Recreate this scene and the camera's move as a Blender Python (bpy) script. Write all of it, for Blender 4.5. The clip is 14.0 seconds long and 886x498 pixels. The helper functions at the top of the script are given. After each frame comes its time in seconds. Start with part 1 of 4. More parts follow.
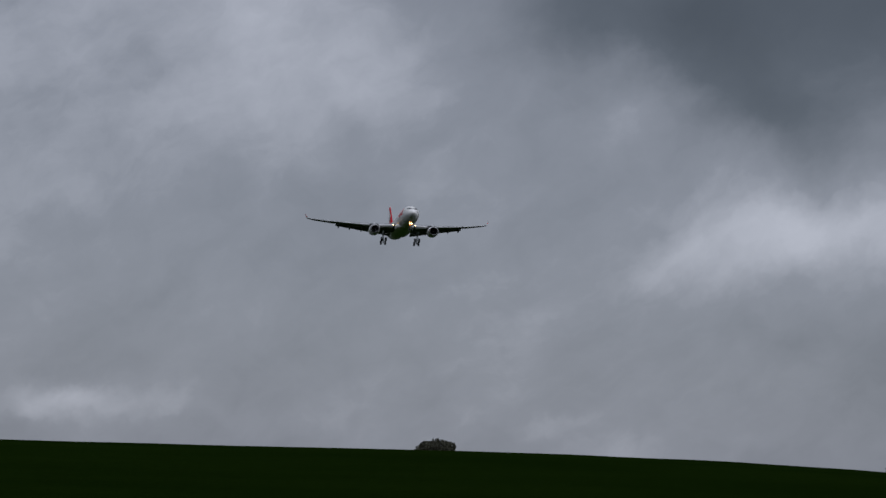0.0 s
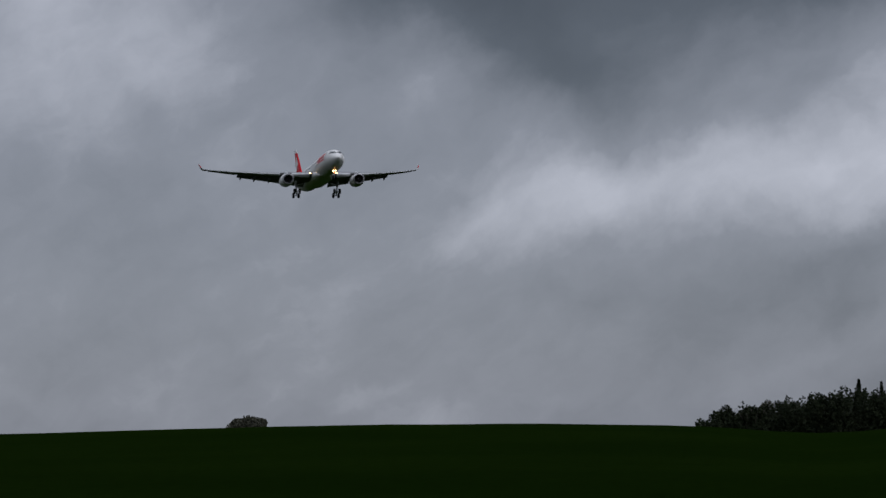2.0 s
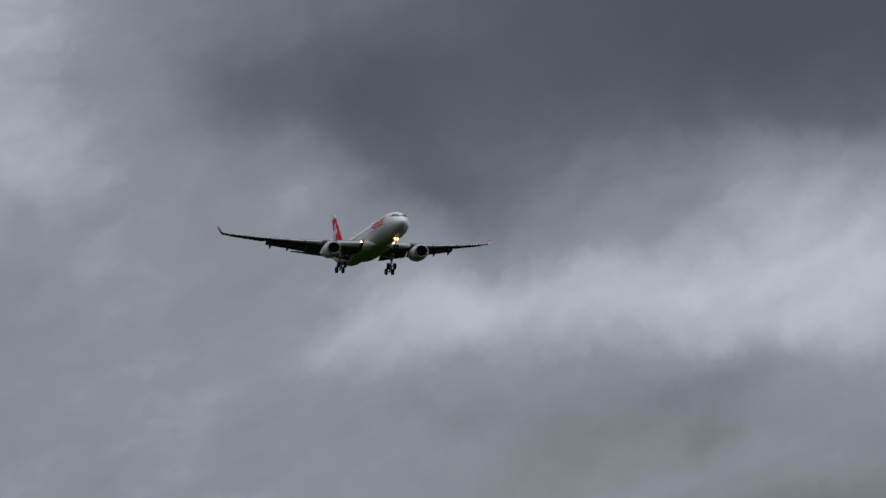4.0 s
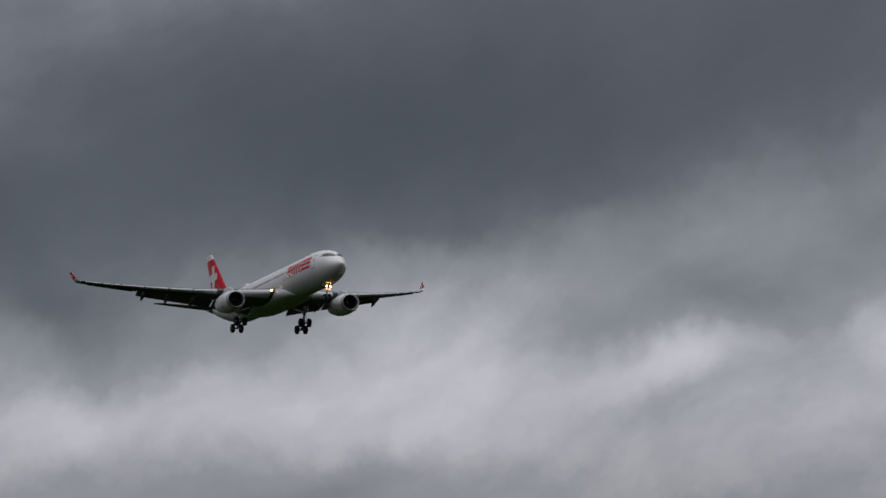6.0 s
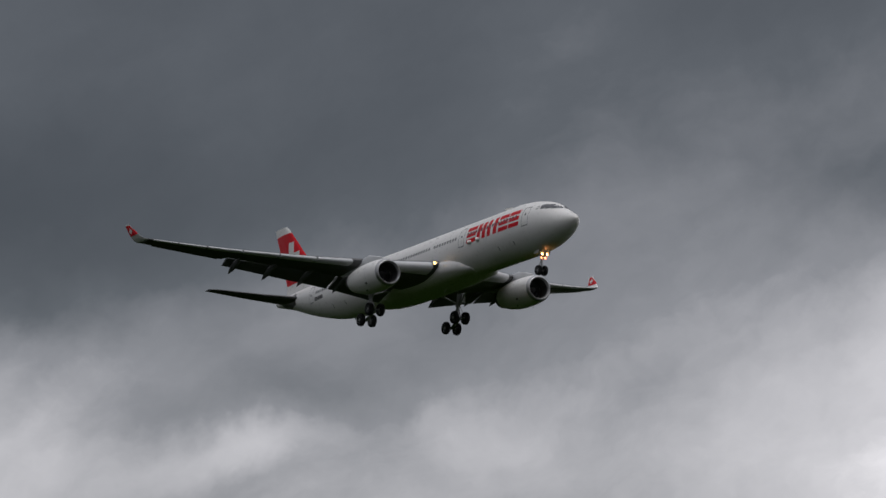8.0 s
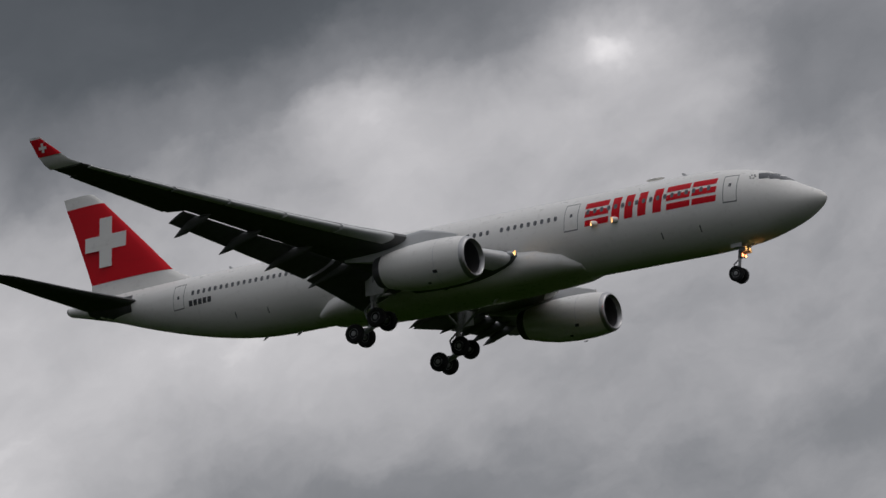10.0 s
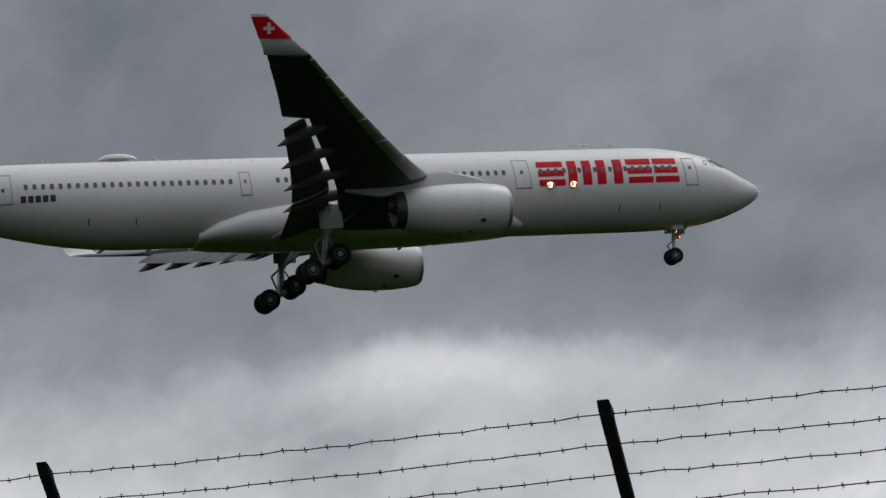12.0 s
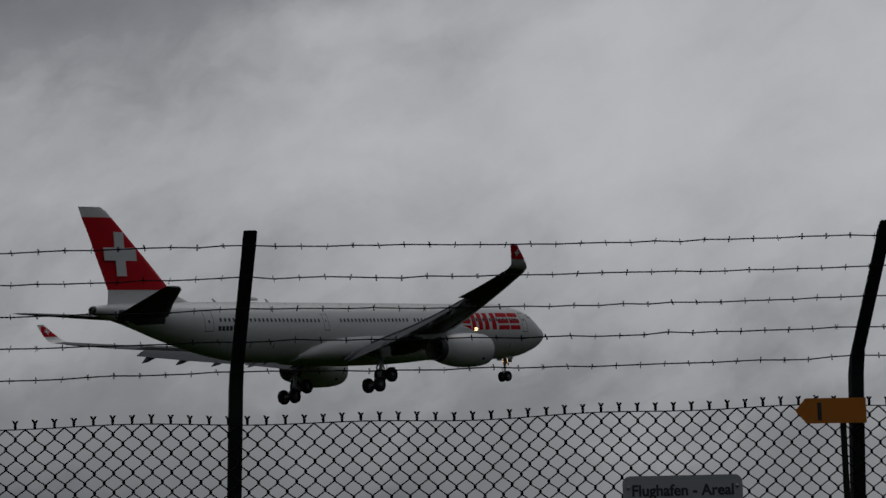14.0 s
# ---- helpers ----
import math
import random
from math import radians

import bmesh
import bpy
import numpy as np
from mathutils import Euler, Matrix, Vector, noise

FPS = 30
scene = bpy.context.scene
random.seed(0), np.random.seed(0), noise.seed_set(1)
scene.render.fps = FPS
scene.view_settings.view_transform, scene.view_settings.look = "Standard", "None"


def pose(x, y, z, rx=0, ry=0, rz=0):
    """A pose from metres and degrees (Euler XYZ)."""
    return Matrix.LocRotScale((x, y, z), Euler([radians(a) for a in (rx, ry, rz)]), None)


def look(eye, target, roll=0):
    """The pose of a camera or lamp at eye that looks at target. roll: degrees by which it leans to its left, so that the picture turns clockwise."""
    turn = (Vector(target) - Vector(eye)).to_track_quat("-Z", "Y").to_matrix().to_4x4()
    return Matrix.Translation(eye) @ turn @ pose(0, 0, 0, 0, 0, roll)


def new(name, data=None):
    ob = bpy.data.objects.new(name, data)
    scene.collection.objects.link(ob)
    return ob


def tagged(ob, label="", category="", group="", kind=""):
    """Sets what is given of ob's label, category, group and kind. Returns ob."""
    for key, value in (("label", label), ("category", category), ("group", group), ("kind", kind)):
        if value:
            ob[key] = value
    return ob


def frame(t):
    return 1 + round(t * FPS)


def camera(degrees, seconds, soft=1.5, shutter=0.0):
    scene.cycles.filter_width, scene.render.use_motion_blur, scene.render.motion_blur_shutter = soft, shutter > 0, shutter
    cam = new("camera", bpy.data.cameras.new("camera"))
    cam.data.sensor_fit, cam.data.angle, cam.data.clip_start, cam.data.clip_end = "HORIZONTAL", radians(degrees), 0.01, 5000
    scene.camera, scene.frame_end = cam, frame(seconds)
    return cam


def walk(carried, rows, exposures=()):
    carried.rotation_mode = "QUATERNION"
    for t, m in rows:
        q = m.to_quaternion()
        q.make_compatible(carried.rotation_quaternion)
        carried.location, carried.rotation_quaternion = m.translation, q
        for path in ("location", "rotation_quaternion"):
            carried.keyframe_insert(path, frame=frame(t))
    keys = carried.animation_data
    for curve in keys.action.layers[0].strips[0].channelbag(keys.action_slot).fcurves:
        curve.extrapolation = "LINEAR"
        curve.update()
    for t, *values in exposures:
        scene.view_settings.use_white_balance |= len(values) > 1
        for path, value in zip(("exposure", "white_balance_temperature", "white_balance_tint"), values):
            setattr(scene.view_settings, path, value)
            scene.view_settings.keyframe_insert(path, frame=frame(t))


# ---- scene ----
EYE = (0.0, 0.0, 1.65)
cam = camera(17.058, 14.0)
# seconds, azimuth (from +y towards +x), elevation and roll of the view, in degrees
AIM = [
    (0, -78.456, 4.385, 1.650),
    (0.5, -76.396, 4.754, -0.956),
    (1, -74.598, 4.509, -2.707),
    (1.5, -73.920, 4.733, -2.187),
    (2, -74.622, 3.851, -1.318),
    (2.2, -74.071, 4.277, 0.100),
    (2.6, -73.720, 4.650, 0.232),
    (3, -73.314, 5.035, 0.364),
    (3.4, -72.847, 5.432, 0.496),
    (3.9, -72.161, 5.950, 0.661),
    (4.3, -71.518, 6.384, 0.793),
    (4.5, -69.901, 6.216, 0.584),
    (5, -67.020, 7.462, 0.452),
    (5.5, -67.088, 6.624, -1.843),
    (6, -64.445, 8.262, -0.829),
    (6.5, -64.364, 8.136, -0.716),
    (7, -61.889, 8.172, -0.755),
    (7.2, -61.139, 9.123, 0.064),
    (7.6, -58.838, 9.516, 0.241),
    (8, -56.091, 9.966, 0.418),
    (8.4, -52.791, 10.478, 0.595),
    (8.9, -47.684, 11.204, 0.817),
    (9.3, -42.616, 11.837, 0.994),
    (9.5, -39.441, 12.541, 1.039),
    (10, -30.197, 13.264, 0.842),
    (10.5, -20.663, 13.192, 0.107),
    (11, -5.891, 12.689, 0.055),
    (11.5, 6.522, 11.933, -1.053),
    (12, 20.739, 11.139, -2.600),
    (12.5, 35.614, 10.434, -4.059),
    (13, 43.713, 9.397, -4.410),
    (13.5, 48.304, 7.677, -4.475),
    (14, 53.126, 8.248, -1.986),
]


def aim(az, el, roll):
    a, e = radians(az), radians(el)
    way = Vector((math.sin(a) * math.cos(e), math.cos(a) * math.cos(e), math.sin(e)))
    return look(EYE, Vector(EYE) + way, roll)


EXPOSURES = [(0, -0.04, 6060, 14), (4, -0.02, 6200, 14), (7, 0.02, 6600, 14), (9.5, -0.02, 6700, 13), (10, -0.15, 6750, 13), (10.5, -0.35, 6600, 12), (11, -0.45, 6450, 11),
             (11.5, -0.3, 6380, 10), (12, 0.1, 6520, 10), (12.5, 0.1, 6650, 10), (13, -0.62, 6580, 10), (13.5, -1.25, 6480, 10), (14, -1.5, 6420, 10)]
walk(cam, [(t, aim(az, el, roll)) for t, az, el, roll in AIM], EXPOSURES)

# ---- sky: an overcast, torn cloud deck over a Nishita sky; one wide weak sun behind the cloud ----
# each cloud: azimuth, elevation, half-width along, half-width across (degrees), tilt (degrees), brightness
CLOUDS_A = [
    (-85.8, 1.4, 1.6, 0.4, 5, 0.15),
    (-84.3, 5.4, 2.2, 2.9, 72, -0.07),
    (-82.5, 1.3, 1.0, 0.2, -3, 0.04),
    (-81.9, 7.5, 3.3, 1.5, 22, 0.05),
    (-79.9, 2.7, 1.6, 0.7, 19, -0.05),
    (-76.6, 1.1, 0.6, 0.3, -1, 0.06),
    (-76.4, 1.3, 0.8, 0.2, -3, 0.04),
    (-75.3, 9.1, 3.8, 1.4, -9, -0.06),
    (-74.8, 7.6, 0.8, 1.4, 0, 0.10),
    (-74.0, 4.9, 1.2, 0.6, 29, 0.06),
    (-73.9, 9.1, 3.3, 0.8, -1, -0.20),
    (-73.5, 4.6, 1.6, 0.5, 13, 0.04),
    (-73.1, 8.6, 4.6, 1.3, -3, -0.05),
    (-72.4, 0.9, 0.7, 0.2, -3, 0.03),
]
CLOUDS_B = [
    (-72.3, 7.5, 2.2, 0.9, -41, -0.16),
    (-72.1, 4.8, 1.8, 0.5, 15, 0.08),
    (-71.1, 9.7, 3.3, 1.6, 0, -0.14),
    (-70.7, 4.7, 2.4, 1.2, 9, 0.12),
    (-70.4, 6.9, 2.7, 1.0, -13, -0.08),
    (-69.6, 2.6, 2.0, 0.8, 27, -0.07),
    (-69.0, 5.2, 3.8, 0.7, 8, 0.04),
    (-67.9, 2.9, 2.2, 0.5, 22, -0.05),
    (-67.5, 4.8, 2.9, 0.9, -1, 0.11),
    (-67.0, 2.6, 0.9, 0.4, 28, -0.10),
    (-66.6, 5.6, 2.4, 1.8, 28, 0.07),
    (-66.5, 10.5, 4.9, 2.0, -6, -0.15),
    (-66.3, 3.6, 1.8, 0.4, 10, -0.07),
    (-66.3, 3.6, 1.2, 0.7, 30, -0.03),
]
CLOUDS_C = [
    (-66.1, 10.0, 3.8, 1.8, -21, -0.10),
    (-65.7, 7.7, 1.0, 0.7, 40, 0.06),
    (-64.5, 6.5, 2.2, 1.0, 19, 0.04),
    (-64.1, 10.7, 4.6, 1.8, 0, -0.28),
    (-64.1, 8.7, 1.6, 0.5, -10, -0.04),
    (-63.3, 5.7, 2.7, 1.0, 0, 0.06),
    (-62.3, 6.2, 1.1, 0.7, -1, -0.06),
    (-61.9, 6.6, 2.2, 0.7, 15, -0.07),
    (-60.9, 6.8, 1.3, 0.4, -1, -0.07),
    (-60.5, 11.9, 6.6, 1.6, -1, -0.09),
    (-60.1, 5.9, 2.4, 1.0, 18, -0.11),
    (-59.9, 6.2, 1.5, 0.8, 10, 0.06),
    (-59.8, 5.9, 1.5, 0.5, 9, 0.12),
    (-59.4, 6.2, 1.6, 0.7, 15, 0.03),
]
CLOUDS_D = [
    (-59.0, 7.3, 1.8, 0.7, -21, -0.12),
    (-59.0, 6.2, 2.2, 0.4, 9, 0.04),
    (-58.4, 7.5, 3.3, 0.9, 19, -0.08),
    (-57.6, 9.3, 1.3, 1.3, 39, 0.08),
    (-55.7, 6.6, 1.3, 0.7, 19, 0.09),
    (-54.5, 10.1, 2.2, 0.7, 24, 0.04),
    (-54.1, 6.7, 1.6, 1.0, 29, 0.07),
    (-46.8, 11.0, 1.8, 0.7, 1, -0.16),
    (-46.7, 8.2, 0.8, 0.7, 1, -0.04),
    (-46.5, 11.9, 2.6, 1.0, 6, -0.12),
    (-45.9, 9.7, 1.3, 0.7, 41, 0.05),
    (-45.6, 9.3, 1.7, 1.0, 61, 0.07),
    (-45.5, 15.5, 4.2, 1.4, 6, -0.16),
    (-45.3, 10.9, 2.7, 0.4, 11, -0.04),
]
CLOUDS_E = [
    (-40.9, 13.7, 1.2, 0.8, 1, 0.08),
    (-40.4, 13.8, 1.3, 1.0, 1, 0.08),
    (-38.4, 14.4, 1.0, 0.4, 41, -0.12),
    (-38.2, 14.7, 1.1, 0.7, -29, -0.04),
    (-36.3, 16.5, 2.7, 0.9, 21, -0.12),
    (-32.6, 11.9, 2.2, 1.6, 1, 0.10),
    (-31.6, 15.9, 1.6, 1.5, 46, 0.07),
    (-31.6, 15.6, 1.2, 2.1, 31, 0.12),
    (-31.4, 15.8, 1.8, 1.3, 41, 0.07),
    (-31.2, 16.3, 1.6, 1.0, 11, 0.03),
    (-28.9, 15.7, 2.2, 1.3, 1, 0.04),
    (-27.1, 17.3, 1.0, 0.5, 1, 0.17),
    (-26.9, 17.2, 0.9, 0.7, 1, 0.09),
    (-23.2, 10.9, 1.4, 0.5, 30, 0.05),
]
CLOUDS_F = [
    (-22.8, 16.2, 1.4, 2.1, 1, -0.09),
    (-22.8, 17.4, 2.4, 0.9, 0, -0.05),
    (-22.7, 16.4, 1.6, 1.6, 1, -0.05),
    (-22.2, 10.2, 1.2, 1.3, 31, -0.02),
    (-22.2, 17.5, 2.2, 0.7, 0, -0.04),
    (-19.9, 15.9, 1.2, 0.7, 0, 0.05),
    (-14.4, 10.5, 2.7, 0.7, 10, -0.05),
    (-12.9, 10.9, 2.7, 1.4, 0, -0.06),
    (-11.8, 10.9, 2.7, 0.5, 0, -0.03),
    (-9.6, 9.6, 2.7, 0.7, 15, 0.06),
    (-9.1, 16.6, 3.8, 1.1, 0, 0.09),
    (-4.0, 16.2, 2.7, 0.7, 0, 0.08),
    (-1.2, 12.0, 3.3, 0.9, 0, -0.06),
    (-0.7, 9.5, 2.7, 0.7, 5, 0.04),
]
CLOUDS_G = [
    (1.1, 7.7, 2.2, 0.4, 19, -0.03),
    (3.9, 8.7, 2.7, 0.5, 19, 0.04),
    (4.0, 8.5, 1.8, 0.8, 29, 0.11),
    (7.2, 10.6, 5.7, 0.9, -6, -0.14),
    (7.8, 10.4, 6.6, 0.7, 2, -0.04),
    (10.0, 9.7, 2.0, 0.7, 14, 0.15),
    (10.5, 9.7, 3.1, 0.5, 7, 0.10),
    (13.2, 10.3, 0.7, 0.8, -1, 0.06),
    (14.2, 11.8, 1.4, 1.1, -1, -0.04),
    (19.7, 8.8, 4.9, 0.8, 3, 0.06),
    (20.6, 8.8, 3.3, 0.7, -5, 0.20),
    (22.0, 9.8, 5.5, 0.5, -5, -0.04),
    (25.4, 10.5, 4.4, 1.0, -12, -0.11),
    (27.5, 10.2, 2.4, 0.5, -2, -0.05),
]
CLOUDS_H = [
    (28.8, 9.4, 1.1, 0.9, 28, 0.05),
    (29.8, 12.0, 2.7, 0.7, -4, -0.09),
    (36.0, 13.3, 3.8, 1.2, 11, -0.10),
    (36.8, 9.4, 1.1, 0.7, -4, -0.02),
    (36.9, 13.0, 3.6, 1.4, 11, -0.05),
    (37.5, 10.5, 1.1, 0.7, -4, 0.04),
    (38.0, 12.6, 3.8, 1.6, 6, -0.03),
    (38.3, 13.4, 4.4, 1.2, 6, -0.07),
    (39.1, 11.0, 0.7, 0.5, -4, 0.09),
    (39.1, 10.9, 1.2, 0.6, -4, 0.14),
    (39.3, 11.0, 0.7, 0.5, -4, 0.07),
    (42.6, 11.4, 3.3, 1.7, 16, 0.03),
    (42.6, 12.2, 1.6, 0.9, 16, 0.05),
    (45.9, 13.0, 1.6, 0.4, -2, -0.05),
]
CLOUDS_I = [
    (47.3, 11.8, 2.7, 0.8, 8, -0.03),
    (48.4, 11.8, 3.1, 0.7, -10, -0.02),
    (50.7, 12.4, 1.1, 0.4, -2, 0.06),
    (50.9, 12.7, 1.6, 0.7, -4, 0.07),
    (51.7, 9.8, 1.1, 0.2, -2, -0.08),
    (55.7, 11.8, 1.4, 0.4, -7, -0.10),
    (60.0, 10.6, 2.7, 1.6, -2, 0.04),
]
BROAD_AZ = -87.0
BROAD = [
    (1.0, [-0.04, -0.01, 0.01, 0.02, -0.16, -0.14, 0.06, 0.15, 0.15, 0.12, 0.09, 0.07, 0.06, 0.06, 0.08, 0.09, 0.13, 0.16, 0.18, 0.21, 0.21, 0.10, -0.14, -0.08, 0.09, 0.14]),
    (6.0, [0.08, 0.04, -0.01, -0.02, 0.24, 0.14, 0.20, 0.56, 0.19, -0.31, 0.02, 0.08, -0.15, 0.16, 0.22, -0.02, 0.30, 0.24, 0.13, 0.29, 0.24, 0.29, 0.28, 0.33, 0.35, 0.36]),
    (11.0, [0.09, 0.18, -0.10, -0.20, -0.17, -0.26, -0.09, -0.06, 0.31, 0.28, 0.06, 0.07, 0.09, -0.04, -0.08, 0.05, -0.16, -0.10, -0.05, -0.10, 0.02, 0.13, 0.42, 0.58, 0.65, 0.71]),
    (16.0, [-0.02, -0.01, -0.21, 0.11, -0.34, -0.30, -0.32, -0.08, -0.13, 0.03, 0.24, 0.10, 0.03, 0.29, 0.17, 0.08, 0.08, -0.14, -0.01, -0.01, -0.02, 0.16, -0.22, 0.06, 0.53, 0.45]),
    (21.0, [-0.05, -0.06, -0.09, -0.13, -0.17, -0.18, -0.18, -0.11, -0.49, -0.81, -0.04, 0.05, -0.16, 0.10, 0.05, 0.01, 0.04, 0.05, -0.03, -0.02, 0.02, 0.07, 0.12, 0.22, 0.32, 0.36]),
]
SUN_AZ, SUN_EL = 75.0, 55.0


class Nodes:
    """A short way to write a node tree."""

    def __init__(self, tree):
        self.t = tree

    def add(self, kind, **values):
        n = self.t.nodes.new(kind)
        for k, v in values.items():
            n.inputs[k.replace("_", " ")].default_value = v
        return n

    def link(self, a, b):
        self.t.links.new(a, b)

    def feed(self, socket, v):
        if hasattr(v, "links"):
            self.link(v, socket)
        else:
            socket.default_value = v

    def math(self, op, a, b=0.0, c=0.0, clamp=False):
        n = self.t.nodes.new("ShaderNodeMath")
        n.operation, n.use_clamp = op, clamp
        for s, v in zip(n.inputs, (a, b, c)):
            self.feed(s, v)
        return n.outputs[0]

    def vec(self, op, a, b=(0, 0, 0), scale=None):
        n = self.t.nodes.new("ShaderNodeVectorMath")
        n.operation = op
        self.feed(n.inputs[0], a), self.feed(n.inputs[1], b)
        if scale is not None:
            self.feed(n.inputs[3], scale)
        return n.outputs[1] if op == "DOT_PRODUCT" else n.outputs[0]

    def noise(self, vector, scale, detail=5.0, rough=0.55, distort=0.0, out=0):
        n = self.t.nodes.new("ShaderNodeTexNoise")
        n.inputs["Scale"].default_value, n.inputs["Detail"].default_value = scale, detail
        n.inputs["Roughness"].default_value, n.inputs["Distortion"].default_value = rough, distort
        self.link(vector, n.inputs["Vector"])
        return n.outputs[out]

    def ramp(self, v, a, b, lo=0.0, hi=1.0, smooth=True):
        n = self.t.nodes.new("ShaderNodeMapRange")
        n.interpolation_type = "SMOOTHSTEP" if smooth else "LINEAR"
        for s, x in zip(n.inputs, (v, a, b, lo, hi)):
            self.feed(s, x)
        return n.outputs[0]

    def mix(self, f, a, b):
        n = self.t.nodes.new("ShaderNodeMix")
        n.data_type = "RGBA"
        self.feed(n.inputs[0], f)
        for s, v in ((n.inputs[6], a), (n.inputs[7], b)):
            self.feed(s, (*v, 1.0) if isinstance(v, tuple) and len(v) == 3 else v)
        return n.outputs[2]


def heading(az, el):
    a, e = radians(az), radians(el)
    return Vector((math.sin(a) * math.cos(e), math.cos(a) * math.cos(e), math.sin(e)))


def sky():
    w = bpy.data.worlds.new("overcast_sky")
    scene.world, w.use_nodes = w, True
    w.node_tree.nodes.clear()
    n = Nodes(w.node_tree)
    way = n.add("ShaderNodeTexCoord").outputs["Generated"]
    # ragged edges: the direction is shaken by noise before the clouds are looked up
    shake = n.vec("SUBTRACT", n.noise(way, 9.0, 6.0, 0.6, 0.0, 1), (0.5, 0.5, 0.5))
    torn = n.vec("ADD", way, n.vec("SCALE", shake, scale=0.042))
    fine = n.vec("SUBTRACT", n.noise(way, 42.0, 4.0, 0.6, 0.0, 1), (0.5, 0.5, 0.5))
    torn = n.vec("NORMALIZE", n.vec("ADD", torn, n.vec("SCALE", fine, scale=0.011)))
    axes = n.add("ShaderNodeSeparateXYZ")
    n.link(torn, axes.inputs[0])
    az = n.math("ARCTAN2", axes.outputs[0], axes.outputs[1])
    el = n.math("ARCSINE", axes.outputs[2])
    total = 0.0
    for az0, el0, along, across, tilt, power in CLOUDS_A + CLOUDS_B + CLOUDS_C + CLOUDS_D + CLOUDS_E + CLOUDS_F + CLOUDS_G + CLOUDS_H + CLOUDS_I:
        a0, e0, squeeze = radians(az0), radians(el0), math.cos(radians(el0))
        ct, st = math.cos(radians(tilt)), math.sin(radians(tilt))
        # offsets along and across the cloud, in its own half-widths
        ku, kv = 1 / radians(along), 1 / radians(across)
        u = n.math("MULTIPLY_ADD", el, st * ku, n.math("MULTIPLY_ADD", az, squeeze * ct * ku, -(a0 * squeeze * ct + e0 * st) * ku))
        v = n.math("MULTIPLY_ADD", el, ct * kv, n.math("MULTIPLY_ADD", az, -squeeze * st * kv, (a0 * squeeze * st - e0 * ct) * kv))
        g = n.math("POWER", 1 / math.e, n.math("MULTIPLY_ADD", v, v, n.math("MULTIPLY", u, u)))
        total = n.math("MULTIPLY_ADD", g, power, total)
    # the broad light and dark of the deck, in rows of elevation
    for row_el, powers in BROAD:
        for i, power in enumerate(powers):
            c = heading(BROAD_AZ + 6.0 * i, row_el)
            q = n.math("MULTIPLY", n.math("SUBTRACT", 1.0, n.vec("DOT_PRODUCT", torn, tuple(c))), -2.0 / math.sin(radians(3.6)) ** 2)
            total = n.math("MULTIPLY_ADD", n.math("POWER", math.e, q), power, total)
    # long, slanting wisps and fine billows
    ct, st = math.cos(radians(24)), math.sin(radians(24))
    along = n.math("MULTIPLY_ADD", el, st, n.math("MULTIPLY", az, ct))
    across = n.math("MULTIPLY_ADD", el, ct, n.math("MULTIPLY", az, -st))

    def grain(k1, k2, detail, rough, bend):
        at = n.t.nodes.new("ShaderNodeCombineXYZ")
        n.link(n.math("MULTIPLY", along, k1), at.inputs[0]), n.link(n.math("MULTIPLY", across, k2), at.inputs[1])
        return n.math("SUBTRACT", n.noise(at.outputs[0], 1.0, detail, rough, bend), 0.5)
    wisps = grain(7.0, 17.0, 6.0, 0.52, 0.15)
    billows = grain(22.0, 36.0, 8.0, 0.56, 0.1)
    tatters = grain(60.0, 80.0, 5.0, 0.55, 0.0)
    grains = n.math("MULTIPLY_ADD", wisps, 0.27, n.math("MULTIPLY_ADD", billows, 0.22, n.math("MULTIPLY", tatters, 0.06)))
    # where the deck is brightest its folds stand out more
    cover = n.math("MULTIPLY_ADD", grains, n.ramp(total, 0.2, 0.6, 1.05, 2.2), n.math("ADD", total, 0.47))
    soft = n.math("MULTIPLY_ADD", n.math("TANH", n.math("MULTIPLY", n.math("SUBTRACT", cover, 0.5), 1.7)), 0.5, 0.5)
    tone = n.t.nodes.new("ShaderNodeValToRGB")
    n.link(soft, tone.inputs[0])
    stops = ((0.0, (0.042, 0.048, 0.054)), (0.25, (0.101, 0.113, 0.125)), (0.5, (0.249, 0.262, 0.283)), (0.75, (0.608, 0.62, 0.648)), (1.0, (1.47, 1.48, 1.52)))
    while len(tone.color_ramp.elements) < len(stops):
        tone.color_ramp.elements.new(0.5)
    for e, (at, c) in zip(tone.color_ramp.elements, stops):
        e.position, e.color = at, (*c, 1)
    # the deck thins towards the zenith
    height = n.add("ShaderNodeSeparateXYZ")
    n.link(way, height.inputs[0])
    thin = n.ramp(height.outputs[2], 0.36, 0.85, 1.0, ZENITH)
    deck = n.vec("SCALE", tone.outputs[0], scale=thin)
    clear = n.t.nodes.new("ShaderNodeTexSky")
    clear.sky_type, clear.sun_disc = "NISHITA", False
    clear.sun_elevation, clear.sun_rotation = radians(SUN_EL), radians(SUN_AZ)
    clear_sky = n.vec("SCALE", clear.outputs[0], scale=0.1)
    out = n.add("ShaderNodeBackground")
    n.link(n.mix(0.95, clear_sky, deck), out.inputs[0])
    out.inputs[1].default_value = 1.0
    n.link(out.outputs[0], n.add("ShaderNodeOutputWorld").inputs[0])


ZENITH = 3.0
sky()
sun_data = bpy.data.lights.new("sun", "SUN")
sun_data.energy, sun_data.angle, sun_data.color = 0.6, radians(30), (1.0, 0.97, 0.93)
sun = new("sun", sun_data)
sun.matrix_world = look(heading(SUN_AZ, SUN_EL) * 100, (0, 0, 0))


